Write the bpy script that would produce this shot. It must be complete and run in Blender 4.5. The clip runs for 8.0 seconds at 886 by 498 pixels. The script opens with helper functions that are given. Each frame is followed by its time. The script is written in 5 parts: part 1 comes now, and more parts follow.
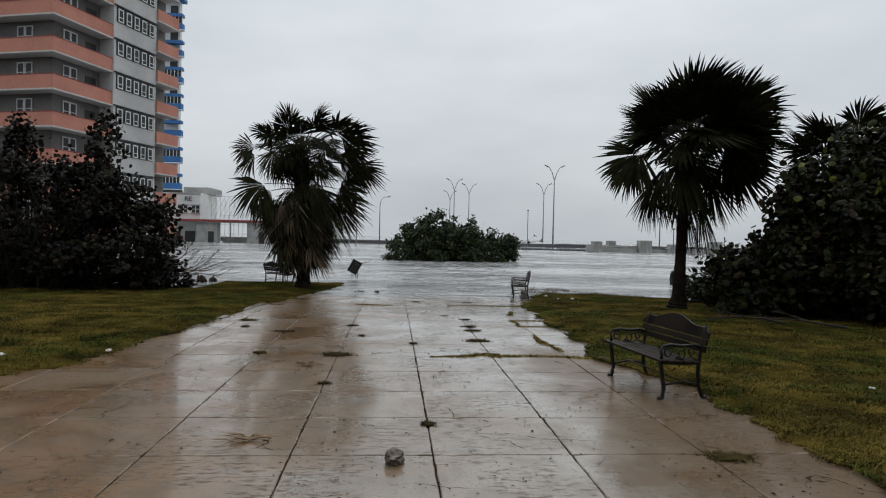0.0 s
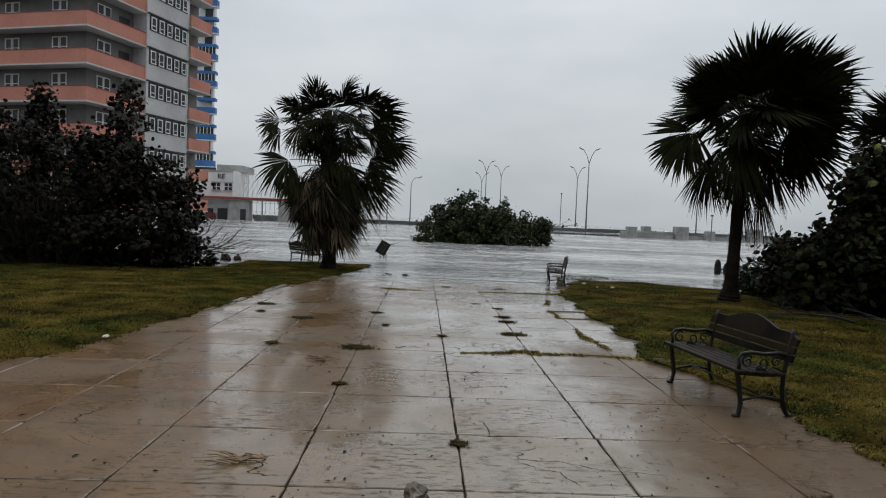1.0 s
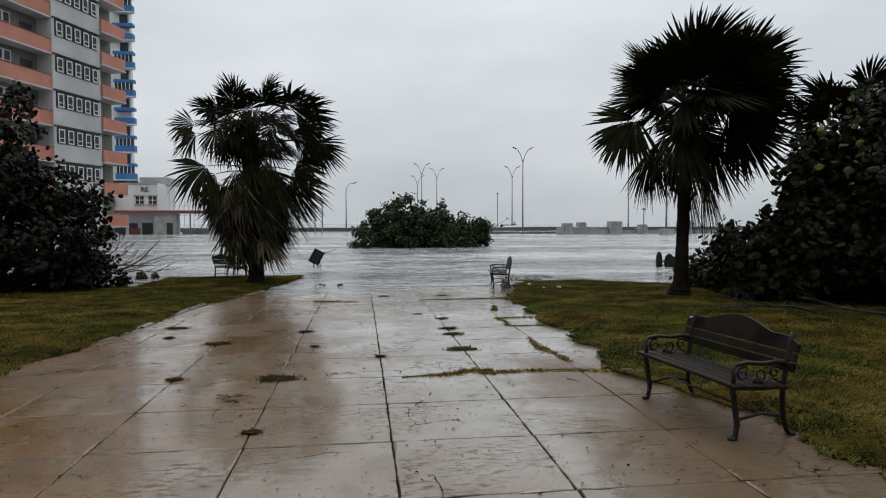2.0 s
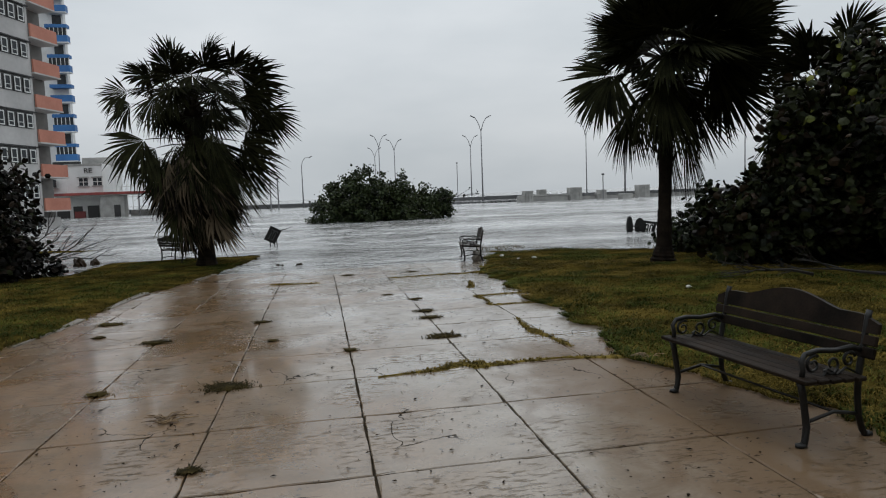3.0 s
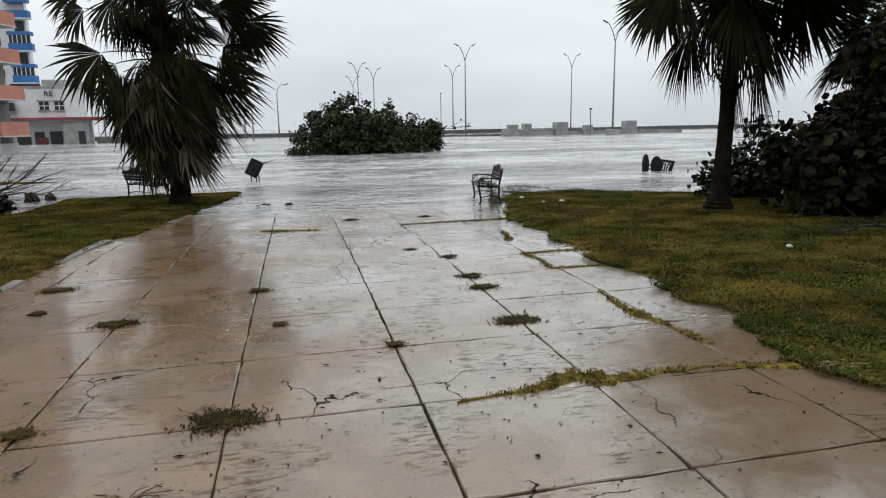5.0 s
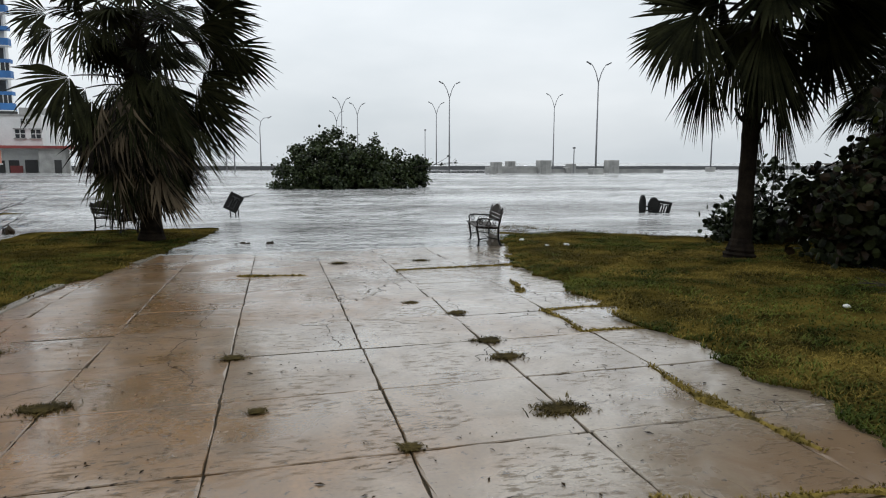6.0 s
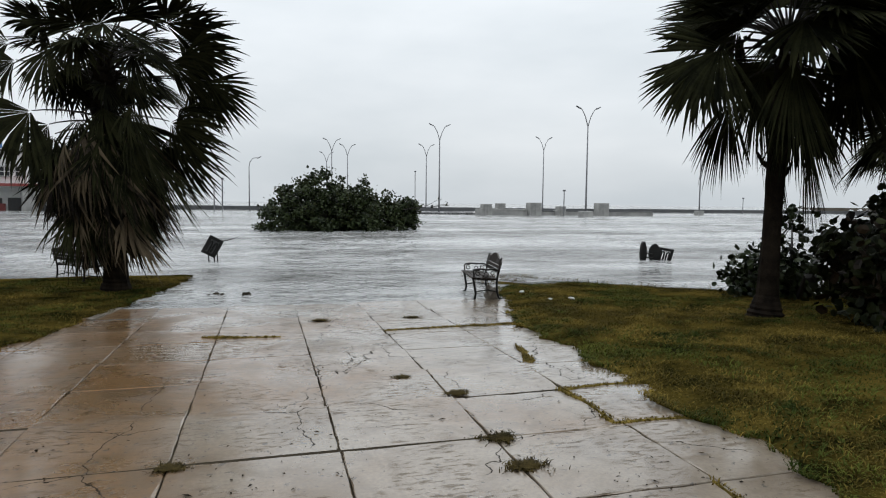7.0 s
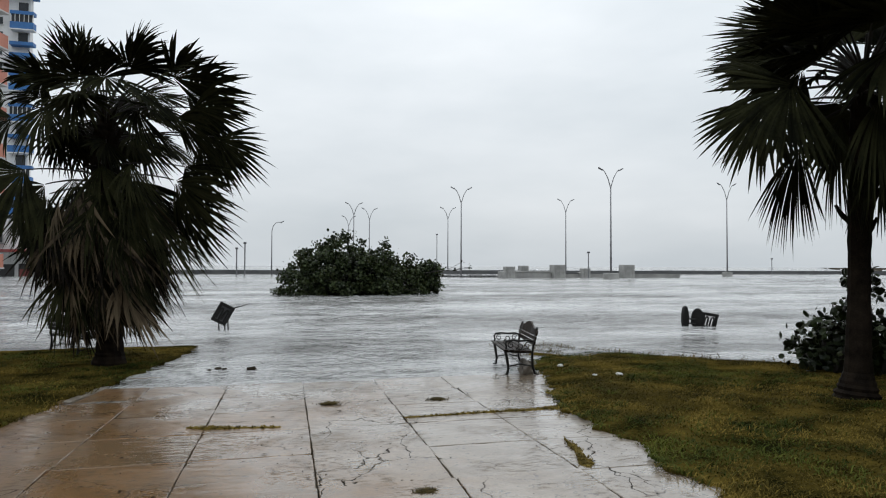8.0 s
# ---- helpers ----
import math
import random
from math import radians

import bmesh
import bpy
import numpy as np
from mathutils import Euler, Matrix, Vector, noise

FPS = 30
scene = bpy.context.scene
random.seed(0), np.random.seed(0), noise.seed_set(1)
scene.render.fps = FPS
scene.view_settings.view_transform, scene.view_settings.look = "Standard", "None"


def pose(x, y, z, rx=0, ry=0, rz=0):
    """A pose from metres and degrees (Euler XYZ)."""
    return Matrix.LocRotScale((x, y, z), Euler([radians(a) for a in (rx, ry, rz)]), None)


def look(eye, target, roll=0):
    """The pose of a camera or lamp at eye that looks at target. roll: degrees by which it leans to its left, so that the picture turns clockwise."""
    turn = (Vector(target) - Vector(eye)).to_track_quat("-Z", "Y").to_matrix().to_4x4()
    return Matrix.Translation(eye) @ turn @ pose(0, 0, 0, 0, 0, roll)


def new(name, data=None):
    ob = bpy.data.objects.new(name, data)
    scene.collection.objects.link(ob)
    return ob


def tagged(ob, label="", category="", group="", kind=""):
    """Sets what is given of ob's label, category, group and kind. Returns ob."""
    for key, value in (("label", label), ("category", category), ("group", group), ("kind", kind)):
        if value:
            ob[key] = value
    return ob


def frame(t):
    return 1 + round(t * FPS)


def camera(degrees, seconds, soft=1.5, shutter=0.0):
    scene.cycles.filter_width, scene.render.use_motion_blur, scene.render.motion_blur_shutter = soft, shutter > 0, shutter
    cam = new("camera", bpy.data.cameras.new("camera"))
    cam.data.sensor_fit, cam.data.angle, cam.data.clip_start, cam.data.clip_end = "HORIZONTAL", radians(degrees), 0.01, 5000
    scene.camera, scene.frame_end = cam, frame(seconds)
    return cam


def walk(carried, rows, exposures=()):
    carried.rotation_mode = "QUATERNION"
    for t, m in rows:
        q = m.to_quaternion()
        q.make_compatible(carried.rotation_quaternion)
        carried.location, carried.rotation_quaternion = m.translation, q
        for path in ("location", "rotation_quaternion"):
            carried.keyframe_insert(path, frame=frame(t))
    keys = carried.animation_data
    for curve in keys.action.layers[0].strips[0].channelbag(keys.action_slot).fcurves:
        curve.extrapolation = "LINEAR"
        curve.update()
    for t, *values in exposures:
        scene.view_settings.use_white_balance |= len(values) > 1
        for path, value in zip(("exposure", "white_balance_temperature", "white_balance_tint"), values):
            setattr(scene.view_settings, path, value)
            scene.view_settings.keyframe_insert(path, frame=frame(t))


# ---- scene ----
cam = camera(69.2, 8.0, soft=1.1)
PATH = [
    (0, (-0.343, 0.926, 1.697), (-0.189, 2.92, 1.661), 1.3),
    (0.5, (-0.319, 1.467, 1.711), (-0.09, 3.454, 1.695), 0.7),
    (1, (-0.319, 1.988, 1.681), (-0.257, 3.985, 1.586), 2.4),
    (1.5, (-0.246, 2.533, 1.677), (-0.136, 4.529, 1.617), 1.8),
    (1.7, (-0.226, 2.785, 1.658), (0.016, 4.769, 1.601), -0.2),
    (2.8, (-0.215, 4.048, 1.651), (0.047, 6.023, 1.47), 0.1),
    (3, (-0.239, 4.317, 1.618), (0.132, 6.275, 1.448), -2.1),
    (3.5, (-0.336, 4.887, 1.6), (-0.058, 6.852, 1.356), -0.5),
    (4, (-0.404, 5.477, 1.627), (-0.06, 7.428, 1.356), -1.8),
    (4.2, (-0.468, 5.696, 1.591), (-0.068, 7.638, 1.33), -1.0),
    (5.3, (-0.668, 6.896, 1.608), (-0.225, 8.805, 1.208), -0.7),
    (5.5, (-0.671, 7.153, 1.585), (-0.197, 9.067, 1.255), 0.1),
    (6, (-0.685, 7.71, 1.609), (-0.188, 9.629, 1.341), 0.1),
    (6.5, (-0.65, 8.376, 1.65), (-0.193, 10.305, 1.385), 0.0),
    (7, (-0.483, 8.844, 1.691), (0.05, 10.766, 1.549), 0.6),
    (7.5, (-0.34, 9.53, 1.66), (0.138, 11.472, 1.657), 0.4),
    (8, (-0.236, 10.116, 1.692), (0.232, 12.06, 1.745), 0.2),
]
walk(cam, [(t, look(eye, target, roll)) for t, eye, target, roll in PATH],
     exposures=[(0, -0.27), (0.5, -0.27), (1, -0.36), (1.5, -0.21), (3, -0.28), (3.5, -0.23), (4.2, -0.08), (5.3, 0.15), (6.5, 0.1), (8, 0.0)])

# ---- world, light ----
world = bpy.data.worlds.new("overcast")
scene.world = world
world.use_nodes = True
wn, wl = world.node_tree.nodes, world.node_tree.links
wn.clear()
w_out = wn.new("ShaderNodeOutputWorld")
w_bg = wn.new("ShaderNodeBackground")
w_sky = wn.new("ShaderNodeTexSky")
w_sky.sky_type, w_sky.sun_disc = "NISHITA", False
w_sky.sun_elevation, w_sky.sun_rotation = radians(48), radians(20)
w_sky.dust_density, w_sky.air_density = 4.0, 1.0
w_co = wn.new("ShaderNodeTexCoord")
w_map = wn.new("ShaderNodeMapping")
w_map.inputs["Scale"].default_value = (1.2, 1.2, 3.6)
w_noise = wn.new("ShaderNodeTexNoise")
w_noise.inputs["Scale"].default_value = 1.7
w_noise.inputs["Detail"].default_value = 5.0
w_noise.inputs["Roughness"].default_value = 0.5
w_ramp = wn.new("ShaderNodeValToRGB")
w_ramp.color_ramp.elements[0].position, w_ramp.color_ramp.elements[0].color = 0.3, (0.57, 0.625, 0.668, 1)
w_ramp.color_ramp.elements[1].position, w_ramp.color_ramp.elements[1].color = 0.72, (0.765, 0.805, 0.84, 1)
w_scale = wn.new("ShaderNodeVectorMath")
w_scale.operation = "SCALE"
w_scale.inputs["Scale"].default_value = 0.05
w_mix = wn.new("ShaderNodeMixRGB")
w_mix.inputs[0].default_value = 0.93
wl.new(w_co.outputs["Generated"], w_map.inputs["Vector"])
wl.new(w_map.outputs["Vector"], w_noise.inputs["Vector"])
wl.new(w_noise.outputs["Fac"], w_ramp.inputs["Fac"])
wl.new(w_sky.outputs["Color"], w_scale.inputs[0])
wl.new(w_scale.outputs["Vector"], w_mix.inputs[1])
wl.new(w_ramp.outputs["Color"], w_mix.inputs[2])
# an overcast sky is brightest overhead
w_sep = wn.new("ShaderNodeSeparateXYZ")
wl.new(w_co.outputs["Generated"], w_sep.inputs[0])
w_up = wn.new("ShaderNodeMapRange")
w_up.inputs["From Min"].default_value, w_up.inputs["From Max"].default_value = 0.0, 1.0
w_up.inputs["To Min"].default_value, w_up.inputs["To Max"].default_value = 0.97, 2.0
wl.new(w_sep.outputs["Z"], w_up.inputs["Value"])
wl.new(w_up.outputs["Result"], w_bg.inputs["Strength"])
wl.new(w_mix.outputs["Color"], w_bg.inputs["Color"])
wl.new(w_bg.outputs["Background"], w_out.inputs["Surface"])

sun = new("sun", bpy.data.lights.new("sun", "SUN"))
sun.data.energy, sun.data.angle, sun.data.color = 0.5, radians(40), (1.0, 0.97, 0.93)
sun.matrix_world = look((8, 22, 30), (0, 0, 0))


# ---- materials ----
def material(name, dark, light, rough=(0.5, 0.8), grain=6.0, fine=60.0, bump=0.2, metal=0.0, vary=0.0, spec=0.5, where="Object", span=(0.45, 0.9)):
    """A surface whose colour runs between two tones over coarse and fine noise."""
    m = bpy.data.materials.new(name)
    m.use_nodes = True
    n, l = m.node_tree.nodes, m.node_tree.links
    b = n["Principled BSDF"]
    co = n.new("ShaderNodeTexCoord")
    a, c = n.new("ShaderNodeTexNoise"), n.new("ShaderNodeTexNoise")
    a.inputs["Scale"].default_value, c.inputs["Scale"].default_value = grain, fine
    a.inputs["Detail"].default_value, c.inputs["Detail"].default_value = 6, 4
    l.new(co.outputs[where], a.inputs["Vector"])
    l.new(co.outputs[where], c.inputs["Vector"])
    mixed = n.new("ShaderNodeMath")
    mixed.operation = "MULTIPLY_ADD"
    mixed.inputs[1].default_value, mixed.inputs[2].default_value = 0.35, 0.0
    l.new(c.outputs["Fac"], mixed.inputs[0])
    add = n.new("ShaderNodeMath")
    l.new(a.outputs["Fac"], add.inputs[0])
    l.new(mixed.outputs[0], add.inputs[1])
    ramp = n.new("ShaderNodeValToRGB")
    ramp.color_ramp.elements[0].position, ramp.color_ramp.elements[0].color = span[0], (*dark, 1)
    ramp.color_ramp.elements[1].position, ramp.color_ramp.elements[1].color = span[1], (*light, 1)
    last = add.outputs[0]
    if vary:
        info = n.new("ShaderNodeObjectInfo")
        geo = n.new("ShaderNodeNewGeometry")
        s1 = n.new("ShaderNodeMath")
        l.new(info.outputs["Random"], s1.inputs[0])
        l.new(geo.outputs["Random Per Island"], s1.inputs[1])
        s2 = n.new("ShaderNodeMath")
        s2.operation = "MULTIPLY_ADD"
        s2.inputs[1].default_value = vary
        l.new(s1.outputs[0], s2.inputs[0])
        l.new(last, s2.inputs[2])
        s3 = n.new("ShaderNodeMath")
        s3.operation = "SUBTRACT"
        s3.inputs[1].default_value = vary
        l.new(s2.outputs[0], s3.inputs[0])
        last = s3.outputs[0]
    l.new(last, ramp.inputs["Fac"])
    l.new(ramp.outputs["Color"], b.inputs["Base Color"])
    rr = n.new("ShaderNodeMapRange")
    rr.inputs["From Min"].default_value, rr.inputs["From Max"].default_value = 0.35, 0.7
    rr.inputs["To Min"].default_value, rr.inputs["To Max"].default_value = rough
    l.new(a.outputs["Fac"], rr.inputs["Value"])
    l.new(rr.outputs["Result"], b.inputs["Roughness"])
    b.inputs["Metallic"].default_value = metal
    b.inputs["Specular IOR Level"].default_value = spec
    if bump:
        bp = n.new("ShaderNodeBump")
        bp.inputs["Strength"].default_value, bp.inputs["Distance"].default_value = bump, 0.01
        l.new(add.outputs[0], bp.inputs["Height"])
        l.new(bp.outputs["Normal"], b.inputs["Normal"])
    return m


M_SOIL = material("wet_soil", (0.016, 0.013, 0.009), (0.05, 0.04, 0.027), (0.9, 1.0), 2.0, 40, 0.6, spec=0.04)
M_LAWN = material("lawn_turf", (0.010, 0.010, 0.003), (0.085, 0.062, 0.014), (0.9, 1.0), 1.6, 26, 1.0, spec=0.0, span=(0.52, 0.82))
M_GRASS = material("grass_blade", (0.045, 0.036, 0.008), (0.25, 0.178, 0.04), (0.8, 0.95), 0.8, 5, 0.0, vary=0.2, spec=0.04, span=(0.5, 0.85))
M_GRASS_GREEN = material("green_grass_blade", (0.022, 0.034, 0.007), (0.115, 0.125, 0.024), (0.8, 0.95), 1.1, 6, 0.0, vary=0.2, spec=0.04, span=(0.5, 0.85))
M_WEED = material("joint_weed", (0.016, 0.013, 0.005), (0.095, 0.07, 0.024), (0.8, 0.95), 3.0, 30, 0.0, vary=0.25, spec=0.05)
M_MOSS = material("olive_moss", (0.045, 0.035, 0.008), (0.21, 0.15, 0.036), (0.75, 0.95), 11.0, 70, 1.0, spec=0.05, span=(0.5, 0.85))
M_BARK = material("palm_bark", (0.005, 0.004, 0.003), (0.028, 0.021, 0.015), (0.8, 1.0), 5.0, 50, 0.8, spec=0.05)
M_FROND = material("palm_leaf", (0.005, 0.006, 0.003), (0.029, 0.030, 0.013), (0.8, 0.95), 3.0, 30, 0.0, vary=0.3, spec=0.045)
M_DEAD = material("dead_palm_leaf", (0.009, 0.007, 0.005), (0.11, 0.083, 0.052), (0.65, 0.85), 3.0, 30, 0.0, vary=0.45, spec=0.08)
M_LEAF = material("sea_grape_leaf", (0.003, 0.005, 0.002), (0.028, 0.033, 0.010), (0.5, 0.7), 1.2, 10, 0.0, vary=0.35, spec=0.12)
M_LEAF_YELLOW = material("yellowing_leaf", (0.03, 0.045, 0.006), (0.16, 0.17, 0.024), (0.4, 0.6), 1.2, 10, 0.0, vary=0.3, spec=0.2)
M_LEAF_FRESH = material("fresh_leaf", (0.006, 0.012, 0.004), (0.035, 0.05, 0.014), (0.4, 0.6), 1.2, 10, 0.0, vary=0.3, spec=0.25)
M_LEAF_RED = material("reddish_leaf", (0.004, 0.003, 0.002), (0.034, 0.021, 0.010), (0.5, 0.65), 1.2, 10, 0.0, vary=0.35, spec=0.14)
M_TWIG = material("twig_bark", (0.006, 0.005, 0.004), (0.03, 0.025, 0.02), (0.7, 0.9), 8.0, 60, 0.2)
M_IRON = material("black_iron", (0.004, 0.004, 0.004), (0.018, 0.017, 0.015), (0.35, 0.6), 8.0, 80, 0.2, spec=0.35)
M_SLAT = material("wet_bench_slat", (0.004, 0.003, 0.002), (0.024, 0.016, 0.011), (0.4, 0.65), 6.0, 70, 0.3, vary=0.25, spec=0.1)
M_STEEL = material("galvanised_steel", (0.12, 0.12, 0.13), (0.24, 0.24, 0.25), (0.4, 0.6), 1.0, 20, 0.0, metal=0.3)
M_LAMPHEAD = material("lamp_head", (0.05, 0.05, 0.055), (0.1, 0.1, 0.11), (0.4, 0.6), 3.0, 20, 0.0)
M_CONC = material("weathered_concrete", (0.2, 0.2, 0.19), (0.42, 0.41, 0.39), (0.6, 0.8), 0.7, 12, 0.3)
M_SEAWALL = material("dark_sea_wall", (0.05, 0.052, 0.055), (0.12, 0.12, 0.12), (0.5, 0.8), 0.3, 5, 0.2)
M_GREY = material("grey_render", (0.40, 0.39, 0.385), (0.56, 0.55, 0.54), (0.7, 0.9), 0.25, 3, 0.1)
# darkened in colour so the tower's recessed walls read as shaded
M_BEIGE = material("dark_grey_render", (0.11, 0.105, 0.1), (0.21, 0.205, 0.195), (0.7, 0.9), 0.3, 3, 0.1)
M_CORAL = material("coral_paint", (0.40, 0.15, 0.10), (0.54, 0.23, 0.165), (0.6, 0.8), 0.4, 4, 0.1)
M_BLUE = material("blue_paint", (0.02, 0.10, 0.28), (0.04, 0.17, 0.42), (0.5, 0.7), 0.5, 5, 0.1)
M_WHITE = material("white_paint", (0.55, 0.55, 0.54), (0.76, 0.76, 0.75), (0.5, 0.8), 0.4, 5, 0.1)
M_RED = material("red_fascia", (0.16, 0.03, 0.03), (0.3, 0.06, 0.05), (0.5, 0.7), 0.5, 5, 0.1)
M_DARK = material("dark_opening", (0.012, 0.012, 0.013), (0.035, 0.034, 0.033), (0.3, 0.6), 0.5, 5, 0.0)
M_GLASS = material("window_glass", (0.02, 0.022, 0.025), (0.06, 0.065, 0.07), (0.15, 0.3), 0.4, 2, 0.0, spec=0.2)
M_TARP = material("blue_plastic", (0.03, 0.2, 0.38), (0.08, 0.38, 0.6), (0.25, 0.4), 5, 30, 0.2)
M_PALE = material("pale_litter", (0.45, 0.44, 0.4), (0.75, 0.74, 0.7), (0.4, 0.6), 9, 60, 0.1)
M_STONE = material("brown_rock", (0.05, 0.04, 0.03), (0.2, 0.15, 0.11), (0.3, 0.6), 9, 60, 0.6)
M_STRAW = material("dry_straw", (0.1, 0.06, 0.03), (0.3, 0.2, 0.1), (0.5, 0.7), 9, 60, 0.2, vary=0.2)
M_EDGING = material("worn_edging", (0.07, 0.058, 0.045), (0.24, 0.21, 0.17), (0.3, 0.6), 4.0, 40, 0.5)
M_LITTER = material("rotten_leaf", (0.008, 0.006, 0.004), (0.04, 0.026, 0.014), (0.8, 0.95), 9.0, 50, 0.0, vary=0.3, spec=0.05)
M_FOAM = material("white_spray", (0.7, 0.71, 0.72), (0.86, 0.86, 0.87), (0.8, 0.95), 0.4, 4, 0.5)


def paving_material():
    """Wet concrete: brown and grey stains, cracks, a film of water that is smooth in some places and broken in others."""
    m = bpy.data.materials.new("wet_paving")
    m.use_nodes = True
    n, l = m.node_tree.nodes, m.node_tree.links
    b = n["Principled BSDF"]
    geo, info = n.new("ShaderNodeNewGeometry"), n.new("ShaderNodeObjectInfo")

    def tex(scale, detail=5, rough=0.55, dist=0.0):
        t = n.new("ShaderNodeTexNoise")
        t.inputs["Scale"].default_value, t.inputs["Detail"].default_value = scale, detail
        t.inputs["Roughness"].default_value, t.inputs["Distortion"].default_value = rough, dist
        l.new(geo.outputs["Position"], t.inputs["Vector"])
        return t.outputs["Fac"]

    def calc(op, p, q=0.0, r=0.0):
        t = n.new("ShaderNodeMath")
        t.operation = op
        for i, v in enumerate((p, q, r)):
            if isinstance(v, (int, float)):
                t.inputs[i].default_value = v
            else:
                l.new(v, t.inputs[i])
        return t.outputs[0]

    def span(v, a, z, lo=0.0, hi=1.0):
        t = n.new("ShaderNodeMapRange")
        t.interpolation_type = "SMOOTHSTEP"
        for k, x in zip(("From Min", "From Max", "To Min", "To Max"), (a, z, lo, hi)):
            t.inputs[k].default_value = x
        l.new(v, t.inputs["Value"])
        return t.outputs["Result"]

    def blend(f, p, q, kind="MIX"):
        t = n.new("ShaderNodeMixRGB")
        t.blend_type = kind
        for i, v in enumerate((f, p, q)):
            if isinstance(v, tuple):
                t.inputs[i].default_value = (*v, 1)
            elif isinstance(v, float):
                t.inputs[i].default_value = v
            else:
                l.new(v, t.inputs[i])
        return t.outputs["Color"]

    split = n.new("ShaderNodeSeparateXYZ")
    l.new(geo.outputs["Position"], split.inputs[0])
    big, mid, fine = tex(0.42, 4), tex(2.3, 6, 0.6, 0.6), tex(38, 4)
    # old brown staining, more of it on the side of the fallen fan palm
    brown = span(calc("ADD", calc("MULTIPLY", split.outputs["X"], -0.085), big), 0.36, 0.62)
    c = blend(brown, (0.25, 0.202, 0.148), (0.19, 0.102, 0.038))
    c = blend(span(mid, 0.42, 0.62, 0.0, 0.55), c, (0.105, 0.062, 0.026))
    c = blend(calc("MULTIPLY", info.outputs["Random"], 0.3), c, (0.17, 0.14, 0.10))
    c = blend(span(fine, 0.3, 0.7, 0.25, 0.0), c, (0.05, 0.04, 0.03))
    # corner by the bench: the dark reflection of trees, painted in as brown
    dark_corner = calc("MULTIPLY", span(calc("ADD", split.outputs["X"], calc("MULTIPLY", mid, 1.4)), 1.7, 2.7), span(calc("ADD", split.outputs["Y"], mid), 11.7, 11.0))
    c = blend(calc("MULTIPLY", dark_corner, 0.85), c, (0.12, 0.072, 0.036))
    # dark pits and eroded, rough patches
    pits = span(tex(15, 4, 0.65), 0.615, 0.655)
    rows_ = n.new("ShaderNodeMapping")
    rows_.inputs["Scale"].default_value = (5.0, 16.0, 1.0)
    l.new(geo.outputs["Position"], rows_.inputs["Vector"])
    worn_tex = n.new("ShaderNodeTexNoise")
    worn_tex.inputs["Scale"].default_value, worn_tex.inputs["Detail"].default_value, worn_tex.inputs["Roughness"].default_value = 1.6, 6, 0.7
    l.new(rows_.outputs["Vector"], worn_tex.inputs["Vector"])
    worn = calc("MULTIPLY", span(worn_tex.outputs["Fac"], 0.5, 0.6), span(tex(1.1, 3, 0.5, 0.5), 0.46, 0.56))
    c = blend(calc("MULTIPLY", pits, 0.75), c, (0.03, 0.024, 0.018))
    c = blend(calc("MULTIPLY", worn, 0.7), c, (0.07, 0.048, 0.026))
    # cracks
    warp = n.new("ShaderNodeTexNoise")
    warp.inputs["Scale"].default_value, warp.inputs["Detail"].default_value = 3.4, 6
    l.new(geo.outputs["Position"], warp.inputs["Vector"])
    shift = n.new("ShaderNodeMixRGB")
    shift.blend_type = "ADD"
    shift.inputs[0].default_value = 0.3
    l.new(geo.outputs["Position"], shift.inputs[1])
    l.new(warp.outputs["Color"], shift.inputs[2])
    vor = n.new("ShaderNodeTexVoronoi")
    vor.feature = "DISTANCE_TO_EDGE"
    vor.inputs["Scale"].default_value = 0.75
    l.new(shift.outputs["Color"], vor.inputs["Vector"])
    crack = calc("MULTIPLY", span(vor.outputs["Distance"], 0.0015, 0.0055, 1.0, 0.0), span(calc("ADD", tex(0.9, 2), span(split.outputs["Y"], 11.5, 14.0, 0.0, 0.09)), 0.52, 0.6))
    c = blend(crack, c, (0.02, 0.016, 0.012))
    l.new(c, b.inputs["Base Color"])
    # the film of water
    wet = span(tex(0.8, 5, 0.6, 0.4), 0.36, 0.62)
    b.inputs["Coat IOR"].default_value = 1.44
    bare = calc("MULTIPLY", calc("SUBTRACT", 1.0, crack), calc("SUBTRACT", 1.0, calc("MULTIPLY", worn, 0.75)))
    # the painted dark corner also loses most of its water film
    bare = calc("MULTIPLY", bare, calc("SUBTRACT", 1.0, calc("MULTIPLY", dark_corner, 0.7)))
    l.new(calc("MULTIPLY", bare, calc("SUBTRACT", 1.0, calc("MULTIPLY", brown, 0.32))), b.inputs["Coat Weight"])
    l.new(calc("MULTIPLY", bare, 0.5), b.inputs["Specular IOR Level"])
    l.new(calc("ADD", span(wet, 0.0, 1.0, 0.08, 0.02), calc("MULTIPLY", worn, 0.2)), b.inputs["Coat Roughness"])
    l.new(span(wet, 0.0, 1.0, 0.5, 0.25), b.inputs["Roughness"])
    bp = n.new("ShaderNodeBump")
    bp.inputs["Strength"].default_value, bp.inputs["Distance"].default_value = 0.35, 0.006
    h = calc("ADD", calc("MULTIPLY", mid, 0.9), calc("MULTIPLY", fine, 0.12))
    h = calc("SUBTRACT", h, calc("ADD", calc("MULTIPLY", crack, 0.25), calc("MULTIPLY", pits, 0.35)))
    h = calc("ADD", h, calc("MULTIPLY", calc("MULTIPLY", worn, worn_tex.outputs["Fac"]), 1.2))
    l.new(h, bp.inputs["Height"])
    l.new(bp.outputs["Normal"], b.inputs["Normal"])
    film = n.new("ShaderNodeBump")
    film.inputs["Strength"].default_value, film.inputs["Distance"].default_value = 0.12, 0.01
    stretch = n.new("ShaderNodeMapping")
    stretch.inputs["Scale"].default_value = (3.0, 11.0, 1.0)
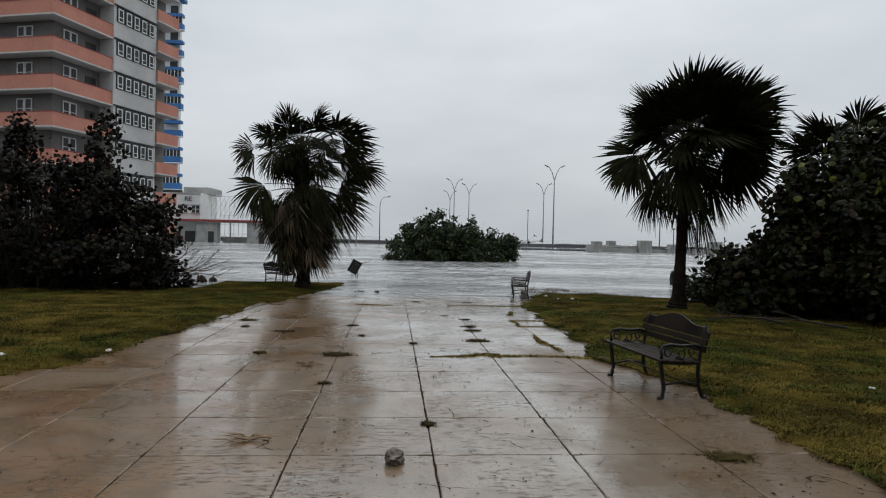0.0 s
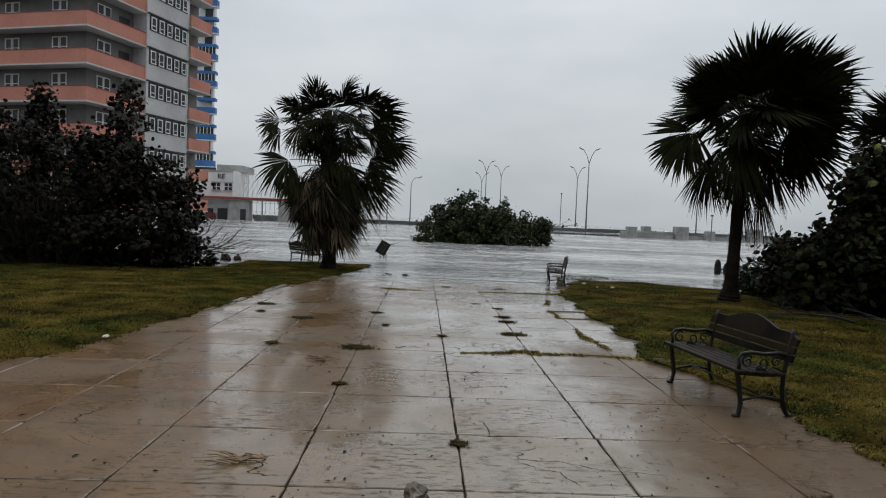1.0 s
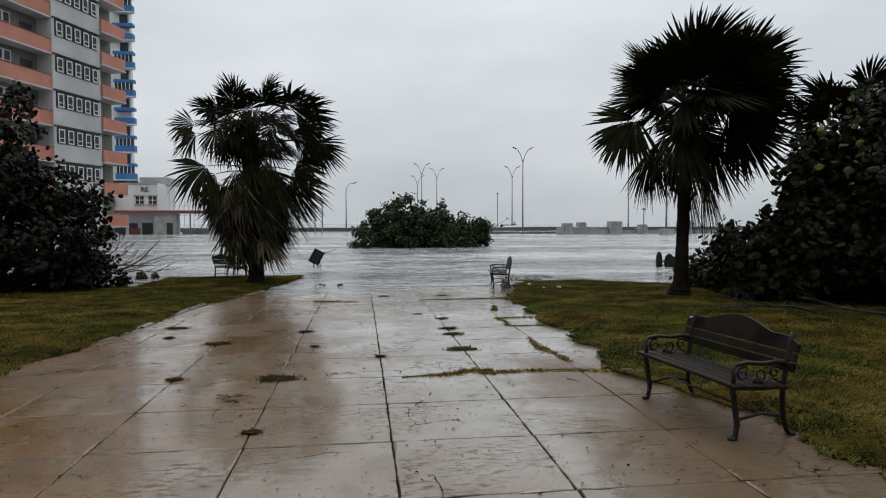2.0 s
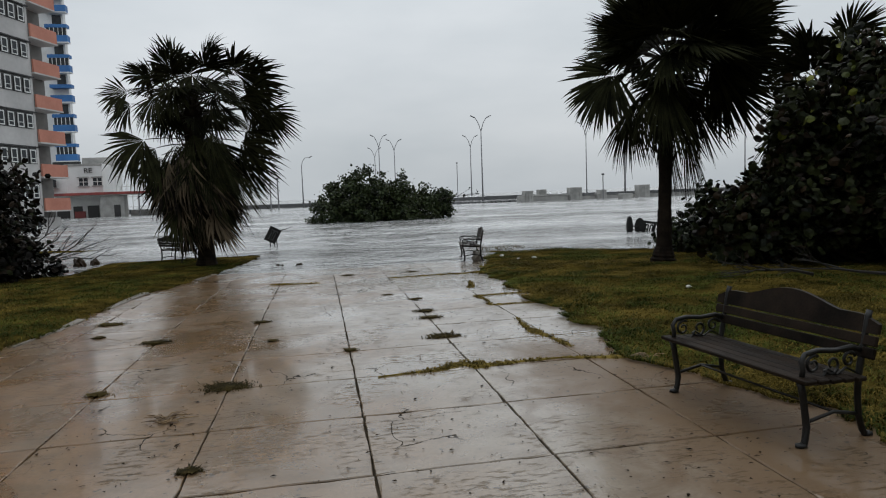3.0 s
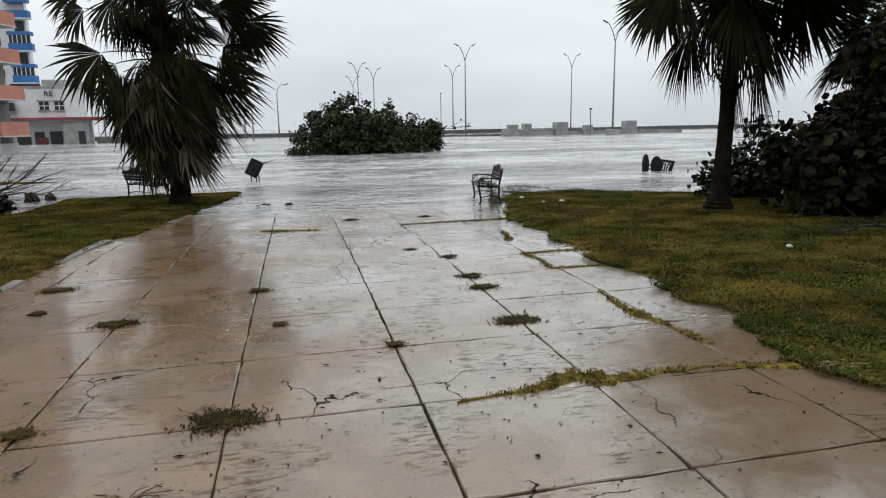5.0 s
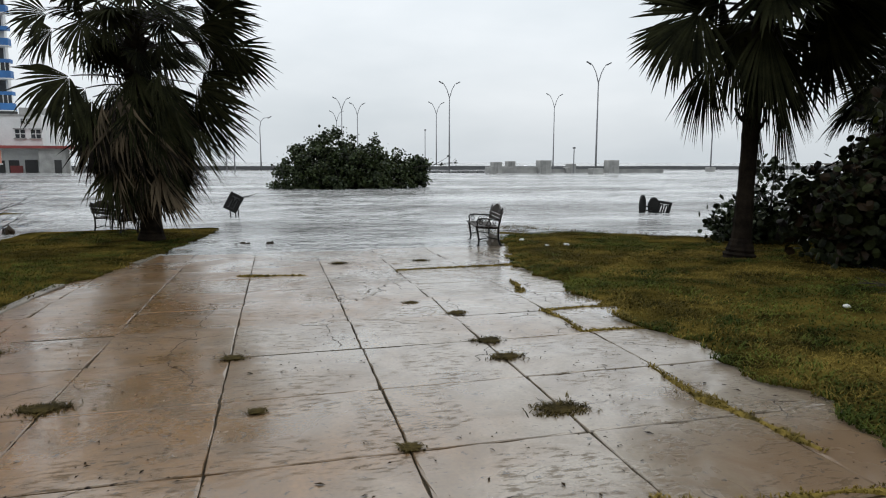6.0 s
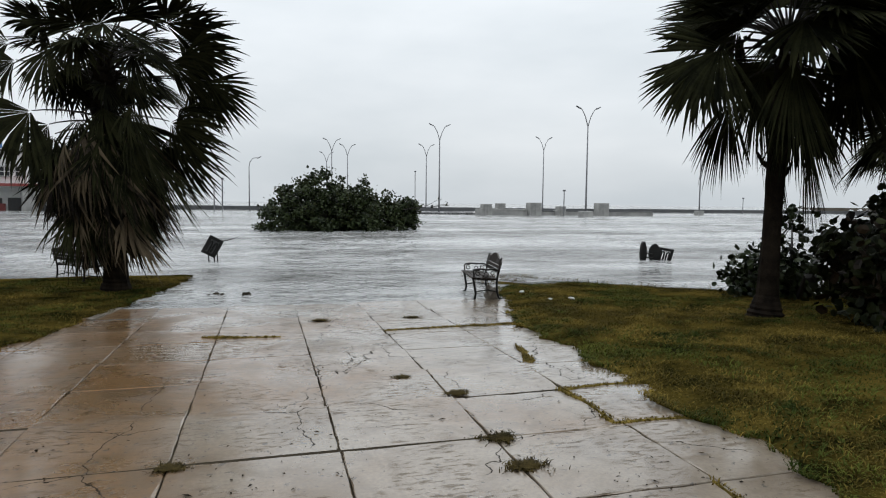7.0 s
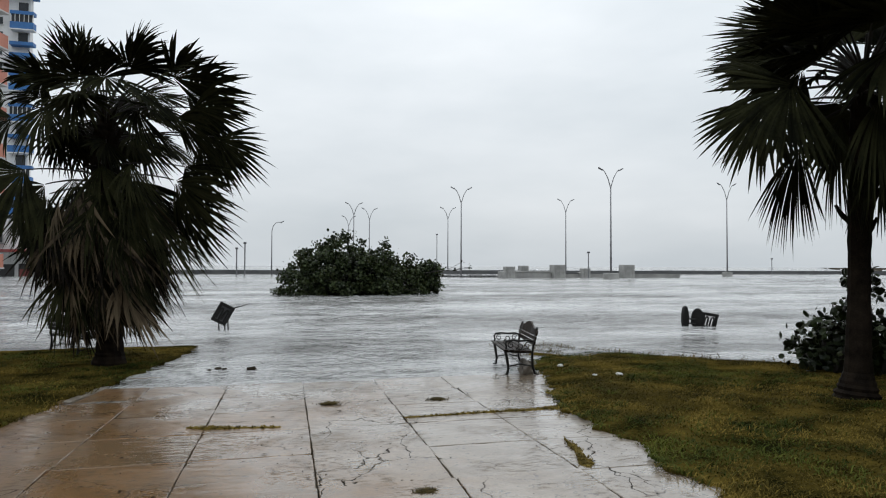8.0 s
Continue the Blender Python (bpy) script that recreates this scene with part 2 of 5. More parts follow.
    l.new(geo.outputs["Position"], stretch.inputs["Vector"])
    rip = n.new("ShaderNodeTexNoise")
    rip.inputs["Scale"].default_value, rip.inputs["Detail"].default_value = 1.0, 4
    l.new(stretch.outputs["Vector"], rip.inputs["Vector"])
    far_film = span(split.outputs["Y"], 11.5, 17.0, 1.0, 10.0)
    l.new(calc("ADD", calc("MULTIPLY", rip.outputs["Fac"], far_film), calc("MULTIPLY", h, 0.7)), film.inputs["Height"])
    l.new(film.outputs["Normal"], b.inputs["Coat Normal"])
    return m


def water_material():
    """Grey, silty flood water with wind ripples."""
    m = bpy.data.materials.new("flood_water")
    m.use_nodes = True
    n, l = m.node_tree.nodes, m.node_tree.links
    b = n["Principled BSDF"]
    geo = n.new("ShaderNodeNewGeometry")
    mp = n.new("ShaderNodeMapping")
    mp.inputs["Scale"].default_value = (0.45, 1.5, 1.0)
    mp.inputs["Rotation"].default_value = (0, 0, radians(8))
    l.new(geo.outputs["Position"], mp.inputs["Vector"])
    t = [n.new("ShaderNodeTexNoise") for _ in range(3)]
    chop = n.new("ShaderNodeMapping")
    chop.inputs["Scale"].default_value = (0.9, 0.8, 1.0)
    l.new(geo.outputs["Position"], chop.inputs["Vector"])
    for k, (s, d) in zip(t, ((0.12, 3), (1.1, 5), (4.0, 4))):
        k.inputs["Scale"].default_value, k.inputs["Detail"].default_value = s, d
        l.new((mp if k == t[0] else chop).outputs["Vector"], k.inputs["Vector"])
    # dark and pale streaks paint the ripples' reflections into the base colour
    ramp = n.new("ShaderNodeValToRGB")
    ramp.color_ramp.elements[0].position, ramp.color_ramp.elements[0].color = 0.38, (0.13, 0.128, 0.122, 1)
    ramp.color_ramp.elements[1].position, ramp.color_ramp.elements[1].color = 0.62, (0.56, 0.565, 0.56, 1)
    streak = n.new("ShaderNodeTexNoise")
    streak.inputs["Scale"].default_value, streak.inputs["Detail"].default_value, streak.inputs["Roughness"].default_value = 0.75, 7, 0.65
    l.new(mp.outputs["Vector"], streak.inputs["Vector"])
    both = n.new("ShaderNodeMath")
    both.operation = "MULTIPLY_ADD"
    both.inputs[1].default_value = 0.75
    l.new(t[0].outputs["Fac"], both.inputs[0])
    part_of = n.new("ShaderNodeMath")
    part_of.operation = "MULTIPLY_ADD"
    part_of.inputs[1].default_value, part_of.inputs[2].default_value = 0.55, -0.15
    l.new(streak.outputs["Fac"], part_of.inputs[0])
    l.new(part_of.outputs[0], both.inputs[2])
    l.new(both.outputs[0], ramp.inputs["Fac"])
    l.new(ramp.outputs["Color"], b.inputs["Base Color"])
    b.inputs["Roughness"].default_value = 0.1
    b.inputs["IOR"].default_value = 1.33
    s = n.new("ShaderNodeMath")
    s.operation = "MULTIPLY_ADD"
    s.inputs[1].default_value = 0.6
    l.new(t[2].outputs["Fac"], s.inputs[0])
    l.new(t[1].outputs["Fac"], s.inputs[2])
    bp = n.new("ShaderNodeBump")
    bp.inputs["Strength"].default_value, bp.inputs["Distance"].default_value = 1.0, 0.5
    l.new(s.outputs[0], bp.inputs["Height"])
    l.new(bp.outputs["Normal"], b.inputs["Normal"])
    return m


M_PAVE, M_WATER = paving_material(), water_material()


# ---- building helpers ----
def empty(name, m, label, category, group=""):
    ob = new(name)
    ob.matrix_world = m
    ob.empty_display_size = 0.2
    return tagged(ob, label, category, group)


def link_mesh(name, verts, faces, mats, parent=None, label="", smooth=False, slots=None):
    me = bpy.data.meshes.new(name)
    me.from_pydata([tuple(v) for v in verts], [], faces)
    for mt in mats if isinstance(mats, (list, tuple)) else [mats]:
        me.materials.append(mt)
    if slots is not None:
        me.polygons.foreach_set("material_index", slots)
    if smooth:
        me.polygons.foreach_set("use_smooth", [True] * len(me.polygons))
    me.update()
    ob = new(name, me)
    if parent:
        ob.parent = parent
    return tagged(ob, label)


def part(name, bm, mt, parent=None, label="", smooth=False):
    me = bpy.data.meshes.new(name)
    bmesh.ops.recalc_face_normals(bm, faces=bm.faces)
    if smooth:
        for f in bm.faces:
            f.smooth = True
    bm.to_mesh(me)
    bm.free()
    me.materials.append(mt)
    ob = new(name, me)
    if parent:
        ob.parent = parent
    return tagged(ob, label)


def add_box(bm, x0, x1, y0, y1, z0, z1, m=None):
    vs = [bm.verts.new((x, y, z)) for x in (x0, x1) for y in (y0, y1) for z in (z0, z1)]
    for f in ((0, 1, 3, 2), (4, 6, 7, 5), (0, 4, 5, 1), (2, 3, 7, 6), (0, 2, 6, 4), (1, 5, 7, 3)):
        bm.faces.new([vs[i] for i in f])
    if m is not None:
        bmesh.ops.transform(bm, matrix=m, verts=vs)
    return vs


def box(x0, x1, y0, y1, z0, z1, bevel=0.0):
    bm = bmesh.new()
    add_box(bm, x0, x1, y0, y1, z0, z1)
    if bevel:
        bmesh.ops.bevel(bm, geom=bm.edges[:], offset=bevel, segments=1, affect="EDGES")
    return bm


def tube(points, radii, sides=6):
    """Vertices and faces of a tapered tube along points."""
    vs, fs = [], []
    pts = [Vector(p) for p in points]
    ref = Vector((0.31, 0.17, 0.93))
    for i, p in enumerate(pts):
        t = (pts[min(i + 1, len(pts) - 1)] - pts[max(i - 1, 0)]).normalized()
        a = t.cross(ref)
        a = a.normalized() if a.length > 1e-4 else t.orthogonal().normalized()
        b = t.cross(a)
        for k in range(sides):
            w = 2 * math.pi * k / sides
            vs.append(p + (a * math.cos(w) + b * math.sin(w)) * radii[i])
    for i in range(len(pts) - 1):
        for k in range(sides):
            q = (k + 1) % sides
            fs.append((i * sides + k, i * sides + q, (i + 1) * sides + q, (i + 1) * sides + k))
    fs.append(tuple(range(sides))[::-1])
    fs.append(tuple((len(pts) - 1) * sides + k for k in range(sides)))
    return vs, fs


class Heap:
    """Collects pieces of one mesh."""

    def __init__(self):
        self.v, self.f, self.s = [], [], []

    def add(self, vs, fs, slot=0):
        o = len(self.v)
        self.v.extend(vs)
        self.f.extend(tuple(i + o for i in f) for f in fs)
        self.s.extend([slot] * len(fs))

    def make(self, name, mats, parent=None, label="", smooth=False):
        return link_mesh(name, self.v, self.f, mats, parent, label, smooth, self.s)


# ---- ground, water ----
WATER = -0.13


def lie(y):
    """Height of the paving: level, then sinking towards the road."""
    return float(np.interp(y, (-50, 13, 21, 30, 40), (0, 0, -0.14, -0.42, -0.6)))


def right_edge(y):
    """Where the paving ends against one lawn."""
    return float(np.interp(y, (-6, 5.2, 6.0, 7.8, 8.6, 9.4, 10.0, 10.4, 11.2, 11.5, 12.5, 13.1, 14.4, 16.1, 17.9, 18.9, 20, 20.8, 24.7), (3.3, 3.2, 3.12, 3.2, 3.05, 2.85, 2.55, 2.68, 2.86, 2.76, 2.95, 2.8, 2.95, 3.07, 3.17, 3.5, 3.94, 4.05, 5.5)))


def left_edge(y):
    """Where the paving ends against the other lawn."""
    return float(np.interp(y, (7.2, 7.9, 8.65, 9.3, 11.0, 12.7, 13.4, 15.0, 17.0, 18.3, 20.6, 25.4), (-9.0, -6.2, -4.7, -4.3, -4.15, -3.9, -3.78, -3.75, -3.66, -3.3, -2.85, -2.1)))


def ground():
    xs = np.concatenate((np.linspace(-3000, -60, 5), np.linspace(-30, 45, 26), np.linspace(80, 3000, 5)))
    ys = np.concatenate((np.linspace(-3000, -30, 5), np.linspace(-8, 44, 53), np.linspace(80, 3500, 6)))
    vs = [(x, y, lie(y) - 0.016) for y in ys for x in xs]
    w = len(xs)
    fs = [(j * w + i, j * w + i + 1, (j + 1) * w + i + 1, (j + 1) * w + i) for j in range(len(ys) - 1) for i in range(w - 1)]
    tagged(link_mesh("ground", vs, fs, M_SOIL), "dark wet soil under paving, lawns and flood", "ground", kind="structure")


def water():
    ys = [19.2]
    while ys[-1] < 3600:
        ys.append(ys[-1] + max(0.09, (ys[-1] - 6) * 0.0085))
    us = np.linspace(-1, 1, 190)
    vs = []
    for y in ys:
        for u in us:
            x = 4 + u * (y * 0.95 + 6)
            deep = min(1.0, max(0.0, (y - 21) / 14))
            amp = 0.01 + 0.085 * deep
            z = noise.noise((x * 0.5, y * 1.1, 0.3)) * amp + noise.noise((x * 1.7, y * 3.1, 4.1)) * amp * 0.45
            if 30 < y < 140:
                z += 0.035 * noise.noise((x * 0.06, y * 0.22, 9.0))
            vs.append((x, y, WATER + z))
    w = len(us)
    fs = [(j * w + i, j * w + i + 1, (j + 1) * w + i + 1, (j + 1) * w + i) for j in range(len(ys) - 1) for i in range(w - 1)]
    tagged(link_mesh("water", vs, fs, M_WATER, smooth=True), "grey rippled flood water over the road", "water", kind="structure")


def ragged(y, seed):
    """How far the turf's edge strays from its line."""
    return 0.22 * noise.noise((y * 1.3, seed, 1.0)) + 0.14 * noise.noise((y * 4.1, seed, 4.0)) + 0.09 * noise.noise((y * 13, seed, 7.0))


def lawn(name, outline, label, seed, side):
    """A turf bed inside an outline given as x limits at each y."""
    rng = random.Random(seed)
    vs, fs = [], []
    rows, cols = outline
    for y, (a, z) in rows:
        for i in range(cols + 1):
            t = (i / cols) ** 1.7 if side > 0 else 1 - (1 - i / cols) ** 1.7
            x = a + (z - a) * t
            edge = min(1, abs(x - (a if side > 0 else z)) * 3)
            h = lie(y) + 0.012 + 0.05 * edge + 0.03 * noise.noise((x * 0.8, y * 0.8, seed))
            if side < 0 and x > -6.5:
                h = max(h, WATER + 0.04 + 0.02 * noise.noise((x * 2, y * 2, 1.0)))
            jag = ragged(y, seed) * max(0.0, 1 - edge * 0.7) if abs(x) < 9 else 0
            vs.append((x + jag, y, h if 0 < i < cols else lie(y) - 0.05))
    w = cols + 1
    fs = [(j * w + i, j * w + i + 1, (j + 1) * w + i + 1, (j + 1) * w + i) for j in range(len(rows) - 1) for i in range(cols)]
    return tagged(link_mesh(name, vs, fs, M_LAWN, smooth=True), label, "lawn", kind="structure")


def blades(name, spots, label, height, mt, seed, parent=None, flat=1.0):
    """Short grass: one bent blade of two faces at each spot."""
    rng = random.Random(seed)
    vs, fs, slots = [], [], []
    for x, y, z in spots:
        a = rng.uniform(0, 6.283)
        clump = noise.noise((x * 2.1, y * 2.1, seed)) + 0.6 * noise.noise((x * 6.3, y * 6.3, seed))
        h = height * rng.uniform(0.4, 1.2) * (1.6 if rng.random() < 0.06 else 1) * max(0.45, 1 + 0.9 * clump)
        w = rng.uniform(0.0025, 0.0065)
        green = noise.noise((x * 0.55, y * 0.55, seed + 3.0)) + 0.5 * clump + rng.gauss(0, 0.16)
        slots += [1 if green > 0.08 else 0] * 2
        dx, dy = math.cos(a), math.sin(a)
        lean = rng.uniform(0.9, 3.2) * flat
        lx, ly = (dy * lean + 0.4) * h, -dx * lean * h
        o = len(vs)
        vs += [(x - dx * w, y - dy * w, z - 0.01), (x + dx * w, y + dy * w, z - 0.01),
               (x + dx * w * 0.8 + lx * 0.4, y + dy * w * 0.8 + ly * 0.4, z + h * 0.6), (x - dx * w * 0.8 + lx * 0.4, y - dy * w * 0.8 + ly * 0.4, z + h * 0.6),
               (x + lx, y + ly, z + h * 0.85)]
        fs += [(o, o + 1, o + 2, o + 3), (o + 3, o + 2, o + 4)]
    return link_mesh(name, vs, fs, [mt, M_GRASS_GREEN if mt is M_GRASS else mt], parent, label, False, slots)


ground()
water()


def shore(y):
    """How far the east lawn reaches before it dips under the water."""
    return float(np.interp(y, (14, 17, 18.5, 20.4, 22.8, 24.2), (24, 15, 11.2, 8.4, 6.3, 5.2))) + 0.25 * noise.noise((y * 1.7, 2.0, 0))


R_ROWS = [(y, (right_edge(y), shore(y))) for y in np.linspace(-6, 22.4, 300)]
R_ROWS += [(y, (4.2 + (y - 22.4) * 0.4, shore(y))) for y in np.linspace(22.6, 24.2, 9)]
L_ROWS = [(y, (-26.0, left_edge(y))) for y in np.linspace(7.2, 22.4, 170)]
L_ROWS += [(y, (-26.0 + (y - 22.4) * 7.2, left_edge(y))) for y in np.linspace(22.6, 25.3, 28)]
lawn("lawn_east", (R_ROWS, 60), "patchy yellow-green lawn beside the paving", 3, 1)
lawn("lawn_west", (L_ROWS, 60), "patchy brown-green lawn beside the paving", 5, -1)


def lawn_spots(n, side, seed):
    rng = random.Random(seed)
    out = []
    while len(out) < n:
        if side > 0:
            y = 2.5 + 21.2 * rng.random() ** 1.25
            a = right_edge(y)
            x = a + ragged(y, 3) - 0.06 + (9.5 if y > 12 else 7) * rng.random() ** 1.3
            if y > 22.4 and x < 4.3 + (y - 22.4) * 0.4 or x > shore(y) - 0.1:
                continue
        else:
            y = 7.3 + 17.6 * rng.random() ** 1.1
            a = left_edge(y)
            x = a + ragged(y, 5) + 0.06 - 9.5 * rng.random() ** 1.2
            if x < -13 or y > 23.4 and x < -6:
                continue
        if noise.noise((x * 0.9, y * 0.9, seed)) < -0.25 and rng.random() < 0.6:
            continue
        z = lie(y) + 0.062 + 0.03 * noise.noise((x * 0.8, y * 0.8, 3 if side > 0 else 5)) - 0.05 * max(0.0, 1 - abs(x - a) * 3)
        out.append((x, y, max(z, WATER + 0.045) if side < 0 and x > -6.5 else z))
    return out


tagged(blades("grass_east", lawn_spots(230000, 1, 11), "", 0.026, M_GRASS, 1), "short matted yellow-green grass", "grass", kind="stuff")
tagged(blades("grass_west", lawn_spots(120000, -1, 12), "", 0.026, M_GRASS, 2), "short matted brownish grass", "grass", kind="stuff")


def closing_wall(name, x0, x1, y0, y1, h, label):
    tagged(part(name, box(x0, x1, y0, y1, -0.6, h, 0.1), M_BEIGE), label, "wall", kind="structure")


# unseen plain walls, added behind and beside the way to cut skylight
closing_wall("wall_south", -60, 60, -27, -24, 19, "plain grey wall added out of view to cut skylight")
closing_wall("wall_east", 38, 41, -24, 26, 13, "plain grey wall added out of view to cut skylight")
closing_wall("wall_west", -41, -38, -24, 40, 15, "plain grey wall added out of view to cut skylight")


# ---- palms ----
def fan_leaf(heap, base, hub, blade, rng, wind, slack, segments=34, spread=1.5, hang=0.0, twist=0.0, tatter=0.3):
    """One fan leaf: a bowed stalk from base to hub and a pleated blade split into narrow, drooping strips."""
    base, hub = Vector(base), Vector(hub)
    ln = (hub - base).length
    bow = Vector((0, 0, 0.1 * ln))
    pts = [base.lerp(hub, s) + bow * (4 * s * (1 - s)) * 0.6 for s in (0, 0.3, 0.6, 0.85, 1.0)]
    vs, fs = tube(pts, (0.03, 0.021, 0.017, 0.014, 0.01), 5)
    heap.add(vs, fs, 1)
    t = (pts[-1] - pts[-3]).normalized()
    t = (t * (1 - hang) + Vector((wind[0] * 0.3, wind[1] * 0.3, -1)) * hang).normalized()
    h = t.cross(Vector((0, 0, 1)))
    h = h.normalized() if h.length > 0.3 else (Vector((1, 0, 0)) - t * t.x).normalized()
    side = (h * math.cos(twist) + h.cross(t) * math.sin(twist)).normalized()
    up = side.cross(t).normalized()
    pull = Vector((wind[0], wind[1], -slack))
    cup, rib = rng.uniform(-0.1, 0.35), rng.uniform(0.0, 0.3)
    for i in range(segments):
        if rng.random() < 0.16 * tatter:
            continue
        a = spread * (2 * (i + 0.5) / segments - 1) + rng.gauss(0, 0.012 + 0.06 * tatter)
        way = (t * math.cos(a) + side * math.sin(a) + up * cup * (1 - math.cos(a)) * 0.5).normalized()
        length = blade * (0.70 + 0.30 * math.cos(a * 0.7)) * rng.uniform(0.92 - 0.35 * tatter, 1.07)
        across = up.cross(way).normalized()
        fold = up * 0.3
        wmax = 0.4 * blade * spread / segments * 1.5
        bend = pull * rng.uniform(0.35 - 0.25 * tatter, 0.6 + 0.8 * tatter) + side * rng.gauss(0, 0.2 * tatter)
        root = hub + t * rib * blade * 0.5 * max(0.0, math.cos(a))
        vs = []
        for s, w in ((0.02, 0.06), (0.42, 1.12), (0.62, 1.3), (0.8, 0.85), (0.92, 0.4), (1.0, 0.03)):
            c = root + way * length * s + bend * (length * max(0.0, s - 0.25) ** 2)
            hw = wmax * w
            vs += [c - across * hw, c - fold * hw * (1 if i % 2 else -1), c + across * hw]
        fs = []
        for k in range(5):
            o = k * 3
            fs += [(o, o + 1, o + 4, o + 3), (o + 1, o + 2, o + 5, o + 4)]
        heap.add(vs, fs, 0)


def trunk_mesh(name, parent, points, radii, label, boots=0):
    """A ringed trunk along points, with stubs of old leaf stalks on its upper part."""
    n = 26
    p = np.array(points, float)
    s = np.linspace(0, 1, len(p))
    pts, rad = [], []
    for i in range(n * 2):
        t = i / (n * 2 - 1)
        pts.append([float(np.interp(t, s, p[:, k])) for k in range(3)])
        rad.append(float(np.interp(t, s, radii)) * (1.03 if i % 2 else 0.97) * random.uniform(0.95, 1.05))
    h = Heap()
    h.add(*tube(pts, rad, 12))
    rng = random.Random(boots)
    for i in range(boots):
        t = 0.5 + 0.5 * i / boots
        c = Vector([float(np.interp(t, s, p[:, k])) for k in range(3)])
        r = float(np.interp(t, s, radii))
        a = i * 2.39996
        d = Vector((math.cos(a), math.sin(a), 0))
        h.add(*tube([c + d * r * 0.7, c + d * (r + 0.06) + Vector((0, 0, 0.1)), c + d * (r + rng.uniform(0.08, 0.16)) + Vector((0, 0, 0.24))], (0.045, 0.035, 0.02), 5))
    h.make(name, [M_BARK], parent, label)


class Palm:
    """A fan palm: a trunk line and leaves hung on it one by one."""

    def __init__(self, x, y, z, line, radii, seed, label, wind, boots=0, size=1.0):
        self.rng, self.line, self.wind = random.Random(seed), line, wind
        self.thing = empty("fan_palm", pose(x, y, z) @ Matrix.Diagonal((size, size, size, 1)), label, "palm tree")
        trunk_mesh("trunk", self.thing, line, radii, "rough grey-brown palm trunk", boots)

    def axis(self, h):
        zs = [q[2] for q in self.line]
        return Vector((float(np.interp(h, zs, [q[0] for q in self.line])), float(np.interp(h, zs, [q[1] for q in self.line])), min(h, zs[-1])))

    def leaf(self, foot, hub, blade, hang=0.0, twist=0.0, spread=1.5, tatter=0.3, slack=0.4, dead=False):
        h, r = Heap(), self.rng
        fan_leaf(h, self.axis(foot), hub, blade, r, self.wind, slack, 22 if dead else 36, spread, hang, radians(twist), tatter)
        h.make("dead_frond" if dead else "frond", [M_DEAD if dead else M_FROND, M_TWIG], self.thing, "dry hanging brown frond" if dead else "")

    def around(self, count, foot, reach, rise, blade, hang, spread, tatter, dead=False, slack=0.5, start=0.0):
        """Leaves set round the trunk by the golden angle, between two limits of height, reach, rise and hang."""
        r = self.rng
        for i in range(count):
            f = (i + 0.5) / count
            az = start + i * 2.39996 + r.uniform(-0.3, 0.3)
            z = foot[0] + (foot[1] - foot[0]) * f + r.uniform(-0.2, 0.2)
            q = r.uniform(*reach)
            hub = self.axis(z) + Vector((math.cos(az) * q, math.sin(az) * q, rise[0] + (rise[1] - rise[0]) * f + r.uniform(-0.12, 0.12)))
            self.leaf(z, hub, blade * r.uniform(0.85, 1.15), hang[0] + (hang[1] - hang[0]) * f + r.uniform(-0.08, 0.08), r.uniform(-35, 35), r.uniform(*spread), tatter, slack, dead and i % 5 > 1)


